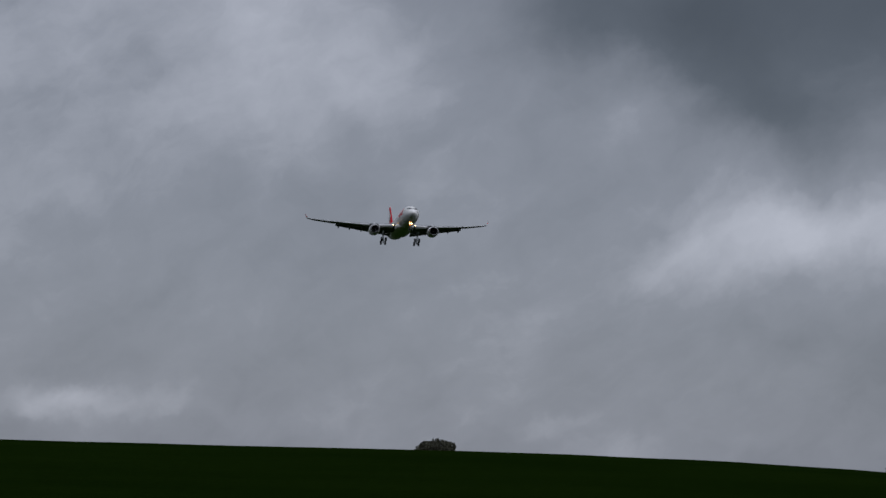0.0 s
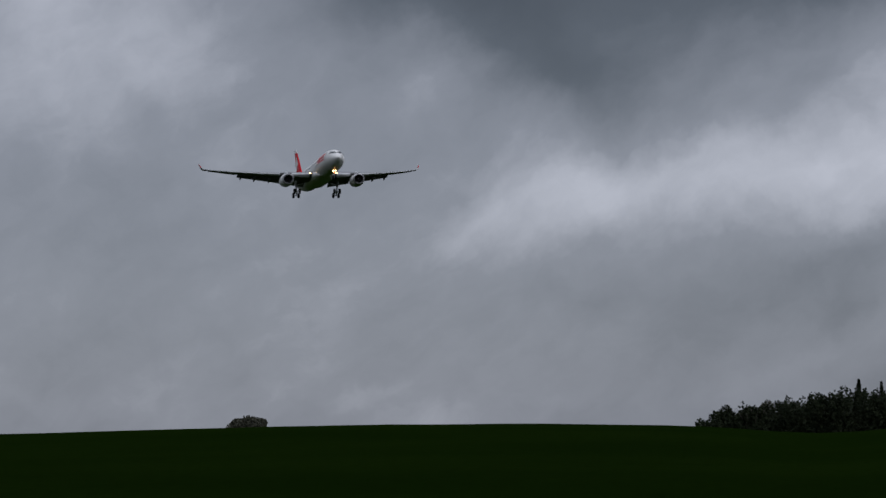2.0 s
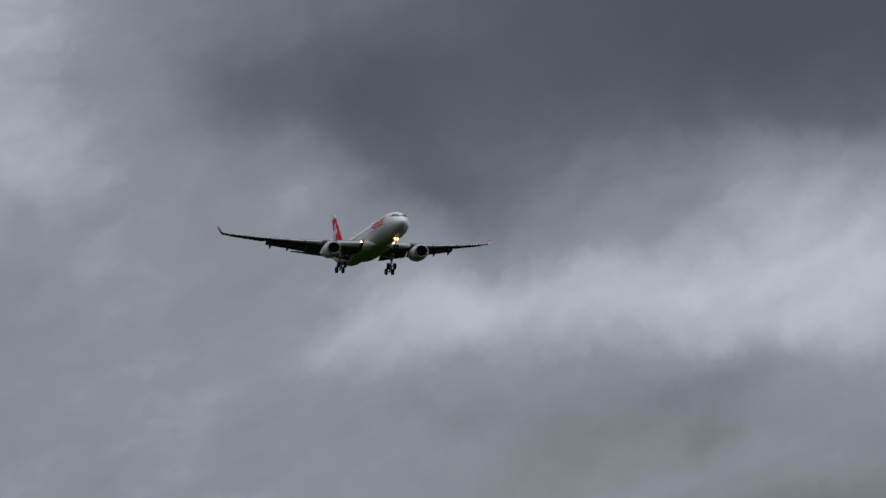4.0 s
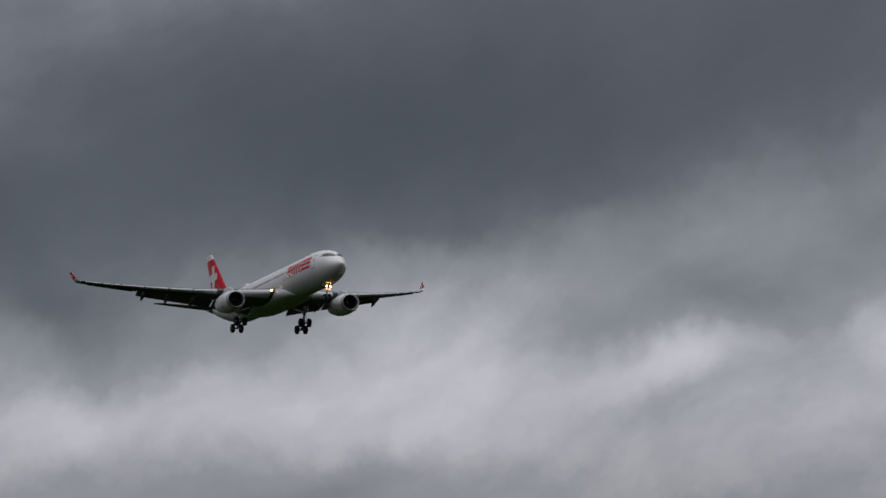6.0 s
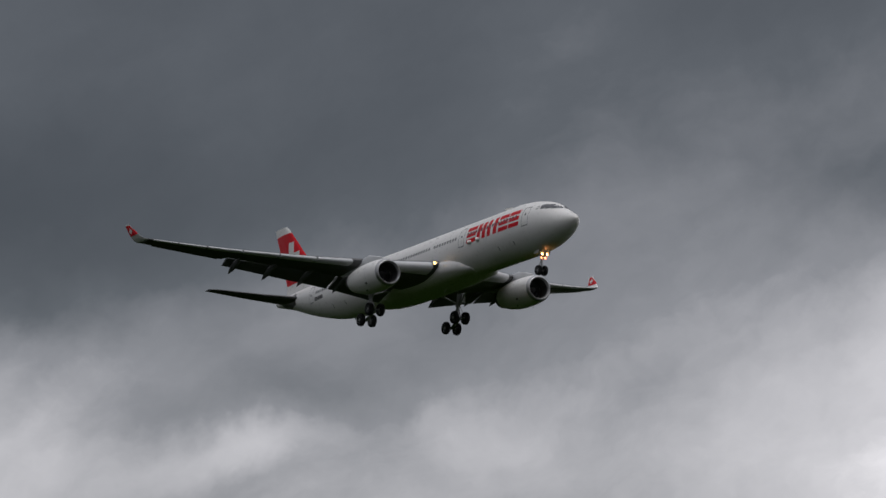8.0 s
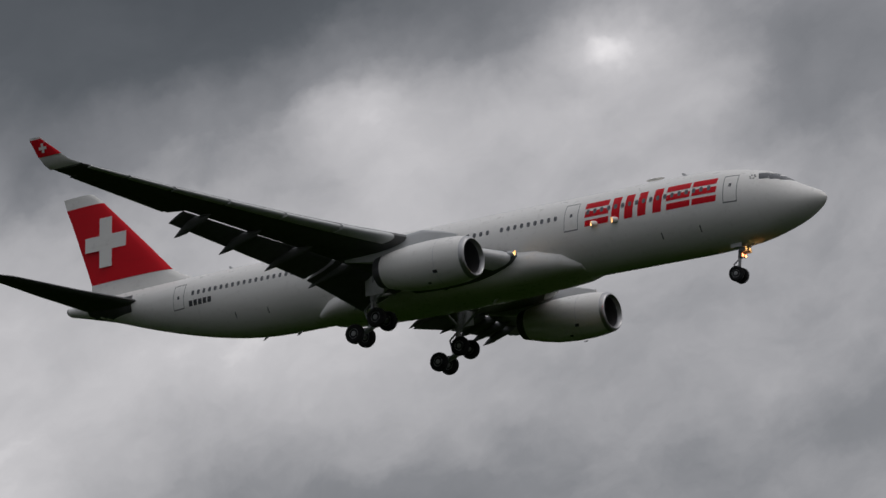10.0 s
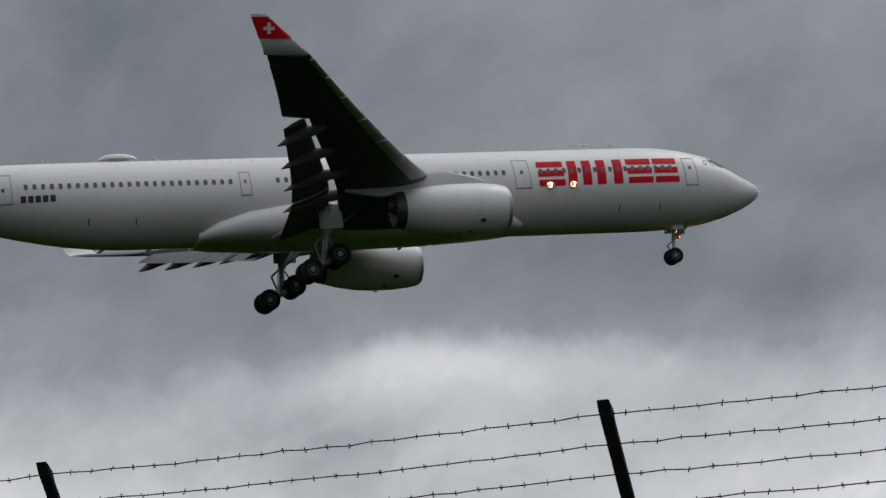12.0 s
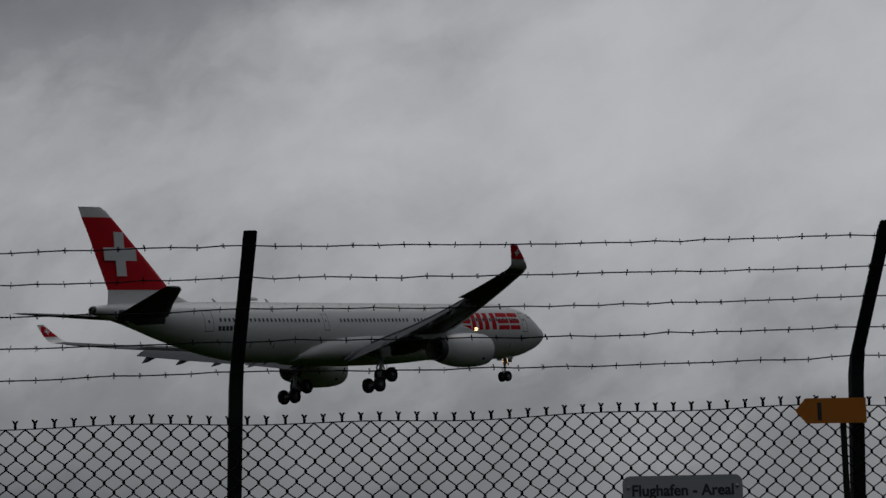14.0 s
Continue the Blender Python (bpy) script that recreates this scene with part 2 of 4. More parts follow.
# ---- materials ----
def material(name, build, bump=None):
    m = bpy.data.materials.new(name)
    m.use_nodes = True
    n = Nodes(m.node_tree)
    shader = m.node_tree.nodes["Principled BSDF"]
    place = n.add("ShaderNodeTexCoord").outputs["Object"]
    for k, v in build(n, place).items():
        n.feed(shader.inputs[k.replace("_", " ")], (*v, 1.0) if isinstance(v, tuple) and len(v) == 3 else v)
    return m


def relief(n, value, strength, distance):
    b = n.add("ShaderNodeBump", Strength=strength, Distance=distance)
    n.link(value, b.inputs["Height"])
    return b.outputs[0]


def painted(name, colour, dirt, rough=0.32, metal=0.0, amount=0.22, gloss=0.5):
    def build(n, at):
        long = n.add("ShaderNodeMapping", Scale=(0.12, 1.0, 0.6))
        n.link(at, long.inputs["Vector"])
        streak = n.ramp(n.noise(long.outputs[0], 3.0, 6, 0.6), 0.45, 0.8, 0.0, amount)
        specks = n.ramp(n.noise(at, 11.0, 4, 0.6), 0.55, 0.8, 0.0, amount * 0.6)
        c = n.mix(n.math("ADD", streak, specks, clamp=True), colour, dirt)
        r = n.ramp(n.noise(at, 2.3, 4), 0.3, 0.7, rough - 0.06, rough + 0.1)
        return dict(Base_Color=c, Roughness=r, Metallic=metal, Specular_IOR_Level=gloss, Normal=relief(n, n.noise(at, 1.3, 3), 0.06, 0.05))
    return material(name, build)


WHITE = painted("white_aircraft_paint", (0.80, 0.79, 0.765), (0.50, 0.48, 0.43))
RED = painted("red_aircraft_paint", (0.66, 0.008, 0.018), (0.46, 0.01, 0.014), 0.4, gloss=0.12)
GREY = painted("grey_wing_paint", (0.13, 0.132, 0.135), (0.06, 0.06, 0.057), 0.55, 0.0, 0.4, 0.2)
PALE = painted("pale_grey_paint", (0.58, 0.59, 0.60), (0.34, 0.34, 0.33), 0.4)
METAL = painted("bare_metal", (0.42, 0.42, 0.43), (0.2, 0.2, 0.2), 0.45, 1.0)
DARK_METAL = painted("oily_dark_metal", (0.09, 0.09, 0.095), (0.03, 0.03, 0.03), 0.45, 0.5)
GEAR = painted("grey_gear_paint", (0.30, 0.31, 0.32), (0.08, 0.08, 0.075), 0.45)
RUBBER = painted("tyre_rubber", (0.022, 0.022, 0.023), (0.04, 0.038, 0.036), 0.8, gloss=0.15)
SEAM = painted("dark_seal", (0.16, 0.165, 0.17), (0.09, 0.09, 0.09), 0.6)
INK = painted("dark_marking", (0.03, 0.03, 0.035), (0.08, 0.08, 0.08), 0.5)
GLASS = painted("dark_window_glass", (0.05, 0.055, 0.062), (0.03, 0.03, 0.035), 0.1)
WINDOW = painted("cabin_window_glass", (0.10, 0.105, 0.115), (0.06, 0.06, 0.065), 0.2)


def glow(name, colour, power):
    return material(name, lambda n, at: dict(Base_Color=(0.8, 0.8, 0.8), Emission_Color=colour, Emission_Strength=power, Roughness=0.3))


LAMP = glow("landing_light_glow", (1.0, 0.52, 0.17), 26.0)
ROOT_LAMP = glow("wing_root_light_glow", (1.0, 0.52, 0.16), 12.0)
LAMP_RED = glow("gear_light_glow", (1.0, 0.26, 0.09), 6.0)
# no real lamp: glow for the reflected spots on the forward fuselage
GLINT = glow("fuselage_glint_glow", (1.0, 0.52, 0.18), 12.0)


def field_mat(n, at):
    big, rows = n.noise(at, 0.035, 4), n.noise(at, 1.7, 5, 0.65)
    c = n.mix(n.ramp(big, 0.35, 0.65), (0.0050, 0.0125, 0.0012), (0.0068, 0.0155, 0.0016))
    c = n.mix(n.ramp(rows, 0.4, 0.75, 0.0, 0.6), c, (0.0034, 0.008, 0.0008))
    return dict(Base_Color=c, Roughness=1.0, Specular_IOR_Level=0.0, Normal=relief(n, n.noise(at, 6.0, 6, 0.7), 0.7, 0.12))


def leaf_mat(name, a, b):
    def build(n, at):
        lot = n.add("ShaderNodeNewGeometry").outputs["Random Per Island"]
        c = n.mix(n.ramp(lot, 0.0, 1.0, 0.0, 1.0, False), a, b)
        c = n.mix(n.ramp(n.noise(at, 0.5, 3), 0.4, 0.7, 0.0, 0.5), c, a)
        return dict(Base_Color=c, Roughness=0.8, Specular_IOR_Level=0.15)
    return material(name, build)


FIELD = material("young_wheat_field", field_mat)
LEAF = leaf_mat("dark_leaves", (0.011, 0.018, 0.007), (0.026, 0.033, 0.014))
LEAF_PALE = leaf_mat("budding_leaves", (0.05, 0.05, 0.035), (0.10, 0.10, 0.07))
# distance haze is mixed into this leaf colour: paler and bluer
HAZY_LEAF = leaf_mat("hazed_far_leaves", (0.030, 0.040, 0.036), (0.052, 0.062, 0.054))
BARK = material("tree_bark", lambda n, at: dict(Base_Color=n.mix(n.noise(at, 6.0, 5), (0.045, 0.038, 0.03), (0.11, 0.095, 0.08)), Roughness=0.9, Normal=relief(n, n.noise(at, 14.0, 5), 0.6, 0.04)))
POST = painted("dark_green_post_paint", (0.018, 0.022, 0.020), (0.03, 0.03, 0.028), 0.65, 0.0, 0.35, 0.15)
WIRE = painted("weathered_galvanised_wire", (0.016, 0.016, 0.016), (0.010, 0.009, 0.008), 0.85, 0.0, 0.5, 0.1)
SIGN = painted("grey_sign_plate", (0.42, 0.43, 0.44), (0.28, 0.28, 0.28), 0.5)
YELLOW = painted("yellow_sign_enamel", (0.62, 0.19, 0.006), (0.4, 0.13, 0.01), 0.45)
SIGN_RED = painted("red_sign_print", (0.45, 0.02, 0.02), (0.3, 0.03, 0.03), 0.5)


# ---- mesh helpers ----
def finish(name, bm, mat, smooth):
    bmesh.ops.recalc_face_normals(bm, faces=bm.faces)
    me = bpy.data.meshes.new(name)
    bm.to_mesh(me)
    bm.free()
    me.materials.append(mat)
    if smooth:
        for p in me.polygons:
            p.use_smooth = True
        me.set_sharp_from_angle(angle=radians(38))
    return me


def part(name, bm, mat, parent, label="", smooth=True):
    ob = new(name, finish(name, bm, mat, smooth))
    ob.parent = parent
    return tagged(ob, label)


def thing(name, label, category, group="", kind=""):
    return tagged(new(name), label, category, group, kind)


def loft(rings, closed=True, caps=True, bm=None):
    bm = bm or bmesh.new()
    rows = [[bm.verts.new(p) for p in r] for r in rings]
    k = len(rows[0])
    for a, b in zip(rows, rows[1:]):
        for i in range(k if closed else k - 1):
            j = (i + 1) % k
            bm.faces.new((a[i], a[j], b[j], b[i]))
    if caps:
        bm.faces.new(rows[0]), bm.faces.new(rows[-1])
    return bm


def ring(centre, axis, r, k=16, r2=None):
    """A circle (or ellipse) round the axis."""
    axis = Vector(axis).normalized()
    side = axis.cross(Vector((0, 0, 1)) if abs(axis.z) < 0.9 else Vector((1, 0, 0))).normalized()
    up = side.cross(axis)
    return [Vector(centre) + side * math.cos(2 * math.pi * i / k) * r + up * math.sin(2 * math.pi * i / k) * (r2 or r) for i in range(k)]


def tube(points, radii, k=12, bm=None, caps=True):
    """A round bar along points."""
    pts = [Vector(p) for p in points]
    radii = radii if isinstance(radii, (list, tuple)) else [radii] * len(pts)
    rings = []
    for i, p in enumerate(pts):
        axis = pts[min(i + 1, len(pts) - 1)] - pts[max(i - 1, 0)]
        rings.append(ring(p, axis, radii[i], k))
    return loft(rings, caps=caps, bm=bm)


def block(a, b, bm=None, bevel=0.0):
    """A box from corner a to corner b, its edges broken by bevel."""
    bm = bm or bmesh.new()
    vs = [bm.verts.new((x, y, z)) for x in (a[0], b[0]) for y in (a[1], b[1]) for z in (a[2], b[2])]
    fs = [bm.faces.new([vs[i] for i in q]) for q in ((0, 1, 3, 2), (4, 6, 7, 5), (0, 4, 5, 1), (2, 3, 7, 6), (0, 2, 6, 4), (1, 5, 7, 3))]
    if bevel:
        bmesh.ops.bevel(bm, geom=list({e for f in fs for e in f.edges}), offset=bevel, segments=2, affect="EDGES")
    return bm


def smooth_table(table):
    """A smooth curve through (x, value, ...) rows."""
    a = np.array(table, float)
    x = a[:, 0]

    def at(t):
        i = int(np.clip(np.searchsorted(x, t) - 1, 0, len(x) - 2))
        h = x[i + 1] - x[i]
        u = min(max((t - x[i]) / h, 0.0), 1.0)

        def slope(j):
            lo, hi = max(j - 1, 0), min(j + 1, len(x) - 1)
            return (a[hi, 1:] - a[lo, 1:]) / (x[hi] - x[lo])
        return (2 * u**3 - 3 * u**2 + 1) * a[i, 1:] + (u**3 - 2 * u**2 + u) * h * slope(i) + (3 * u**2 - 2 * u**3) * a[i + 1, 1:] + (u**3 - u**2) * h * slope(i + 1)
    return at


# ---- the airliner: x forward from the nose tip, y to its left, z up from the cabin's axis ----
# station aft of the nose, half-width, top, bottom
HULL_TABLE = smooth_table([
    (0.0, 0.02, -0.80, -0.84), (0.25, 0.42, -0.42, -1.18), (0.7, 0.78, -0.10, -1.50), (1.4, 1.20, 0.32, -1.84), (2.2, 1.58, 0.86, -2.10), (3.0, 1.88, 1.46, -2.30),
    (4.0, 2.18, 2.00, -2.48), (5.2, 2.45, 2.40, -2.62), (6.8, 2.68, 2.68, -2.75), (8.6, 2.80, 2.81, -2.82), (10.5, 2.82, 2.82, -2.82),
    (26.0, 2.82, 2.82, -2.82), (41.0, 2.82, 2.82, -2.82), (44.0, 2.80, 2.82, -2.80), (47.0, 2.68, 2.81, -2.52), (50.0, 2.46, 2.79, -1.97), (53.0, 2.14, 2.74, -1.22),
    (56.0, 1.72, 2.66, -0.36), (59.0, 1.24, 2.54, 0.56), (61.5, 0.80, 2.40, 1.16), (63.0, 0.48, 2.22, 1.50)])


def HULL(xa):
    w, top, low = HULL_TABLE(xa)
    # the cabin's axis hangs a little under the line from the nose to the tail cone
    off = (-0.42 + 0.0045 * xa) * min(1.0, xa / 5.0) * min(1.0, max(0.0, (64.0 - xa) / 9.0))
    return w * 0.985, top * 0.985 + off, low * 0.985 + off


def hull(xa, turn, lift=0.0):
    """A point of the skin: turn in radians from the left side, through the top; lift metres off it."""
    w, top, low = HULL(xa)
    zc, h = (top + low) / 2, (top - low) / 2
    return Vector((-xa, (w + lift) * math.cos(turn), zc + (h + lift) * math.sin(turn)))


def skin(xa, z, side, lift):
    """The point of the skin at that station and height; side 1 is left, -1 right."""
    w, top, low = HULL(xa)
    s = max(-0.999, min(0.999, (z - (top + low) / 2) / ((top - low) / 2)))
    t = math.asin(s)
    return hull(xa, t if side > 0 else math.pi - t, lift)


def patch(xa0, xa1, z0, z1, side, lift=0.015, lean=0.0, nx=4, nz=4, bm=None):
    """A thin plate that follows the skin; lean: metres by which its top stands further forward."""
    bm = bm or bmesh.new()
    grids = []
    for off in (lift, lift - 0.03):
        grids.append([[bm.verts.new(skin(xa0 + (xa1 - xa0) * i / nx - lean * j / nz, z0 + (z1 - z0) * j / nz, side, off)) for j in range(nz + 1)] for i in range(nx + 1)])
    for g in grids:
        for i in range(nx):
            for j in range(nz):
                bm.faces.new((g[i][j], g[i + 1][j], g[i + 1][j + 1], g[i][j + 1]))
    a, b = grids
    edge = [(i, 0) for i in range(nx)] + [(nx, j) for j in range(nz)] + [(i, nz) for i in range(nx, 0, -1)] + [(0, j) for j in range(nz, 0, -1)]
    for (i, j), (p, q) in zip(edge, edge[1:] + edge[:1]):
        bm.faces.new((a[i][j], a[p][q], b[p][q], b[i][j]))
    return bm


def foil(xle, y, z, chord, thick, start=0.0, stop=1.0, twist=0.0, upright=False, k=9):
    """A wing section, from start to stop of its chord; twist: degrees, nose up."""
    def half(f):
        return 5 * thick * (0.2969 * math.sqrt(max(f, 0)) - 0.126 * f - 0.3516 * f * f + 0.2843 * f**3 - 0.1036 * f**4)
    fs = [start + (stop - start) * (1 - math.cos(math.pi * i / k)) / 2 for i in range(k + 1)]
    pts = [(f, half(f)) for f in reversed(fs)] + [(f, -half(f)) for f in fs[(1 if start == 0 else 0):]]
    c, s = math.cos(radians(twist)), math.sin(radians(twist))
    out = []
    for f, h in pts:
        a, b = f * chord, h * chord
        a, b = a * c + b * s, -a * s + b * c
        out.append(Vector((-(xle + a), y + b, z)) if upright else Vector((-(xle + a), y, z + b)))
    return out


# wing plan: span station, leading edge, trailing edge, height, thickness, twist
WING = smooth_table([
    (0.0, 20.3, 34.0, -1.75, 0.15, 4.0), (2.8, 21.8, 34.3, -1.62, 0.148, 3.8), (6.0, 24.0, 34.6, -1.32, 0.138, 3.0), (9.4, 26.2, 35.0, -0.96, 0.125, 2.2), (14.0, 29.3, 36.2, -0.42, 0.115, 1.4),
    (19.0, 32.5, 37.72, 0.30, 0.11, 0.6), (24.0, 35.65, 39.3, 1.10, 0.105, 0.0), (28.8, 38.65, 41.05, 2.00, 0.10, -0.6)])


def wing_foil(side, y, start=0.0, stop=1.0):
    le, te, z, thick, twist = WING(y)
    return foil(le, side * y, z, te - le, thick, start, stop, twist)


def steps(a, b, k):
    return [a + (b - a) * i / k for i in range(k + 1)]


def flap_foil(side, y, share, drop, back, turn):
    le, te, z, thick, twist = WING(y)
    c = te - le
    return foil(le + (1 - share + back) * c, side * y, z - drop * c, share * 1.15 * c, 0.13, twist=turn)


def spindle(points, radii, squash=1.0, k=12):
    rings = []
    for p, r in zip(points, radii):
        rings.append([Vector((p[0], p[1] + math.cos(2 * math.pi * i / k) * r, p[2] + math.sin(2 * math.pi * i / k) * r * squash)) for i in range(k)])
    return loft(rings)


def cross_bm(centre, right, up, out, size, width, depth=0.03):
    """A plain upright cross, as a thin plate."""
    a, b = size / 2, width / 2
    outline = [(-b, -a), (b, -a), (b, -b), (a, -b), (a, b), (b, b), (b, a), (-b, a), (-b, b), (-a, b), (-a, -b), (-b, -b)]
    bm = bmesh.new()
    low = [bm.verts.new(Vector(centre) + Vector(right) * x + Vector(up) * y) for x, y in outline]
    high = [bm.verts.new(v.co + Vector(out) * depth) for v in low]
    for ring_ in (low, high):
        v = ring_
        for q in ((0, 1, 2, 11), (11, 2, 5, 8), (8, 5, 6, 7), (2, 3, 4, 5), (10, 11, 8, 9)):
            bm.faces.new([v[i] for i in q])
    for i in range(12):
        j = (i + 1) % 12
        bm.faces.new((low[i], low[j], high[j], high[i]))
    return bm


def build_wing(plane, side):
    name = "left" if side > 0 else "right"
    bm = loft([wing_foil(side, y, 0.0, 0.672) for y in (0.0, 2.8, *steps(4.4, 9.4, 3), *steps(11.0, 20.5, 5))])
    loft([wing_foil(side, y) for y in steps(20.5, 28.8, 5)], bm=bm)
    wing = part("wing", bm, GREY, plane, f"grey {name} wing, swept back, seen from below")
    # leading edge slats, run out
    for y0, y1 in ((3.6, 7.8), (10.6, 13.6), (13.75, 16.9), (17.05, 20.2), (20.35, 23.4), (23.55, 26.0), (26.15, 28.3)):
        rings = []
        for y in steps(y0, y1, 2):
            le, te, z, thick, twist = WING(y)
            c = te - le
            rings.append(foil(le - 0.03 * c, side * y, z - 0.022 * c, c, thick, 0.0, 0.12, twist - 6))
        part("slat", loft(rings), PALE, wing, "pale metal slat run out")
    for y0, y1 in ((3.2, 9.15), (9.4, 20.4)):
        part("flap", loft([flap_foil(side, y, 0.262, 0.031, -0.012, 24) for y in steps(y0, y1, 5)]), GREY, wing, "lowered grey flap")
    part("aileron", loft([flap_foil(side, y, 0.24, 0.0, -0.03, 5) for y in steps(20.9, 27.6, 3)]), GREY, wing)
    for y in (3.5, 8.4, 12.3, 16.0, 19.5):
        le, te, z, thick, twist = WING(y)
        c = te - le
        k = 0.75 + 0.035 * c
        part("flap_fairing", spindle([(-(le + f * c) - d, side * y, z - h * k) for f, d, h in ((0.50, 0, 0.30), (0.60, 0, 0.50), (0.72, 0, 0.62), (0.84, 0, 0.80), (0.92, 0.0, 1.02), (0.98, 0.2, 1.28), (1.0, 0.5, 1.48))],
                                     [0.05, 0.22, 0.29, 0.31, 0.27, 0.14, 0.02], 1.2), GREY, wing)
    # winglet
    rings = []
    for f, le, te, y, z in ((0, 38.6, 41.2, 28.8, 2.0), (0.2, 39.2, 41.35, 29.25, 2.25), (0.45, 39.9, 41.6, 29.55, 2.8), (1.0, 41.15, 42.05, 29.93, 3.98)):
        rings.append([Vector((p.x, side * y + (p.y - y) * side * 0.9, z - (p.y - y) * 0.35)) for p in foil(le, y, z, te - le, 0.07, upright=True)])
    winglet = part("winglet", loft(rings), WHITE, wing, "white winglet with red upper part")
    red = []
    for f in (0.42, 1.0):
        le, te = 39.75 + 1.33 * (f - 0.42) / 0.58, 41.6 + 0.42 * (f - 0.42) / 0.58
        y, z = 29.52 + 0.38 * (f - 0.42) / 0.58, 2.72 + 1.12 * (f - 0.42) / 0.58
        red.append([Vector((p.x, side * y + (p.y - y) * side * 1.0, z - (p.y - y) * 0.35)) for p in foil(le, y, z, te - le, 0.10, upright=True)])
    part("red_band", loft(red), RED, wing, "red painted winglet tip")
    for face in (1, -1):
        out = Vector((0, side * 0.94 * face, -0.34 * face))
        part("emblem", cross_bm(Vector((-41.05, side * 29.70, 3.24)) + out * 0.085, (1, 0, 0), (0.0, side * 0.33, 0.94), out, 0.62, 0.19, 0.012), WHITE, wing, "white cross", False)
    # root landing light
    p = Vector((-22.02, side * 3.48, -1.52))
    light = part("landing_light", loft([ring(p + Vector((a, 0, 0)), (1, 0, 0), r, 16) for a, r in ((-0.5, 0.12), (-0.2, 0.19), (0.30, 0.20), (0.30, 0.18), (0.0, 0.17))], caps=False), PALE, wing, "wing root landing light")
    part("lens", loft([ring(p + Vector((a, 0, 0)), (1, 0, 0), r, 16) for a, r in ((0.0, 0.175), (0.03, 0.15))]), ROOT_LAMP, light, "warm glowing lens")


def build_engine(plane, side):
    x, y, z = -21.35, side * 9.37, -3.10

    def turn(profile, k=40, bm=None, caps=False):
        return loft([[Vector((x - a, y + math.cos(2 * math.pi * i / k) * r * 0.94, z + math.sin(2 * math.pi * i / k) * r * 0.88 - sag)) for i in range(k)] for a, r, sag in profile], caps=caps, bm=bm)
    nacelle = part("engine", turn([(0.32, 1.63, 0), (0.9, 1.74, 0), (1.8, 1.83, 0), (3.2, 1.85, 0), (4.6, 1.76, -0.02), (5.8, 1.55, -0.06), (6.8, 1.30, -0.12), (7.3, 1.16, -0.15), (7.3, 1.08, -0.15), (5.5, 1.2, -0.06)]), WHITE, plane, "white turbofan engine under the wing")
    part("intake_lip", turn([(0.32, 1.63, 0), (0.12, 1.55, 0), (0.02, 1.45, 0), (0.0, 1.38, 0), (0.06, 1.30, 0), (0.3, 1.23, 0)]), METAL, nacelle, "bare metal intake lip")
    part("intake_duct", turn([(0.3, 1.23, 0), (0.8, 1.22, 0), (1.5, 1.24, 0), (1.6, 1.24, 0)]), DARK_METAL, nacelle)
    fan = bmesh.new()
    for i in range(26):
        a = 2 * math.pi * i / 26
        pts = []
        for r, da, dx in ((0.36, 0.0, 0.0), (1.22, 0.10, 0.05), (1.22, 0.30, 0.32), (0.36, 0.14, 0.30)):
            pts.append(fan.verts.new((x - 1.35 - dx, y + math.cos(a + da) * r, z + math.sin(a + da) * r)))
        back = [fan.verts.new(v.co + Vector((-0.03, 0, 0))) for v in pts]
        fan.faces.new(pts), fan.faces.new(back[::-1])
        for p in range(4):
            q = (p + 1) % 4
            fan.faces.new((pts[p], pts[q], back[q], back[p]))
    part("fan", fan, DARK_METAL, nacelle, "dark metal fan blades", False)
    part("bulkhead", turn([(1.8, 1.24, 0), (1.82, 0.3, 0)], caps=True), INK, nacelle)
    part("spinner", turn([(0.85, 0.02, 0), (1.0, 0.16, 0), (1.25, 0.30, 0), (1.5, 0.38, 0)], 20, caps=True), DARK_METAL, nacelle)
    part("exhaust_nozzle", turn([(6.75, 1.33, -0.12), (7.35, 1.185, -0.15), (7.35, 1.15, -0.15)]), DARK_METAL, nacelle, "scorched exhaust ring")
    part("exhaust_cone", turn([(5.4, 0.75, -0.05), (6.6, 0.55, -0.1), (7.6, 0.12, -0.15), (7.7, 0.02, -0.15)], 20, caps=True), DARK_METAL, nacelle)
    band = bmesh.new()
    turn([(2.15, 1.846, 0), (2.18, 1.85, 0)], bm=band)
    part("cowl_seam", band, PALE, nacelle)
    # small vents and latches on the outer cowl
    for a, ang, w, h in ((1.95, -0.62, 0.32, 0.22), (2.75, -1.02, 0.24, 0.12)):
        for s in (1, -1):
            bm = bmesh.new()
            base = [(a + da, ang + dv) for da, dv in ((0, 0), (w, 0), (w, h / 1.84), (0, h / 1.84))]
            lo = [bm.verts.new((x - p, y + s * math.cos(q) * 1.83, z + math.sin(q) * 1.83)) for p, q in base]
            hi = [bm.verts.new((x - p, y + s * math.cos(q) * 1.862, z + math.sin(q) * 1.862)) for p, q in base]
            bm.faces.new(lo), bm.faces.new(hi)
            for i in range(4):
                bm.faces.new((lo[i], lo[(i + 1) % 4], hi[(i + 1) % 4], hi[i]))
            part("vent", bm, INK, nacelle, "", False)
    # strake on the inboard shoulder and the pylon above
    bm = bmesh.new()
    rings = []
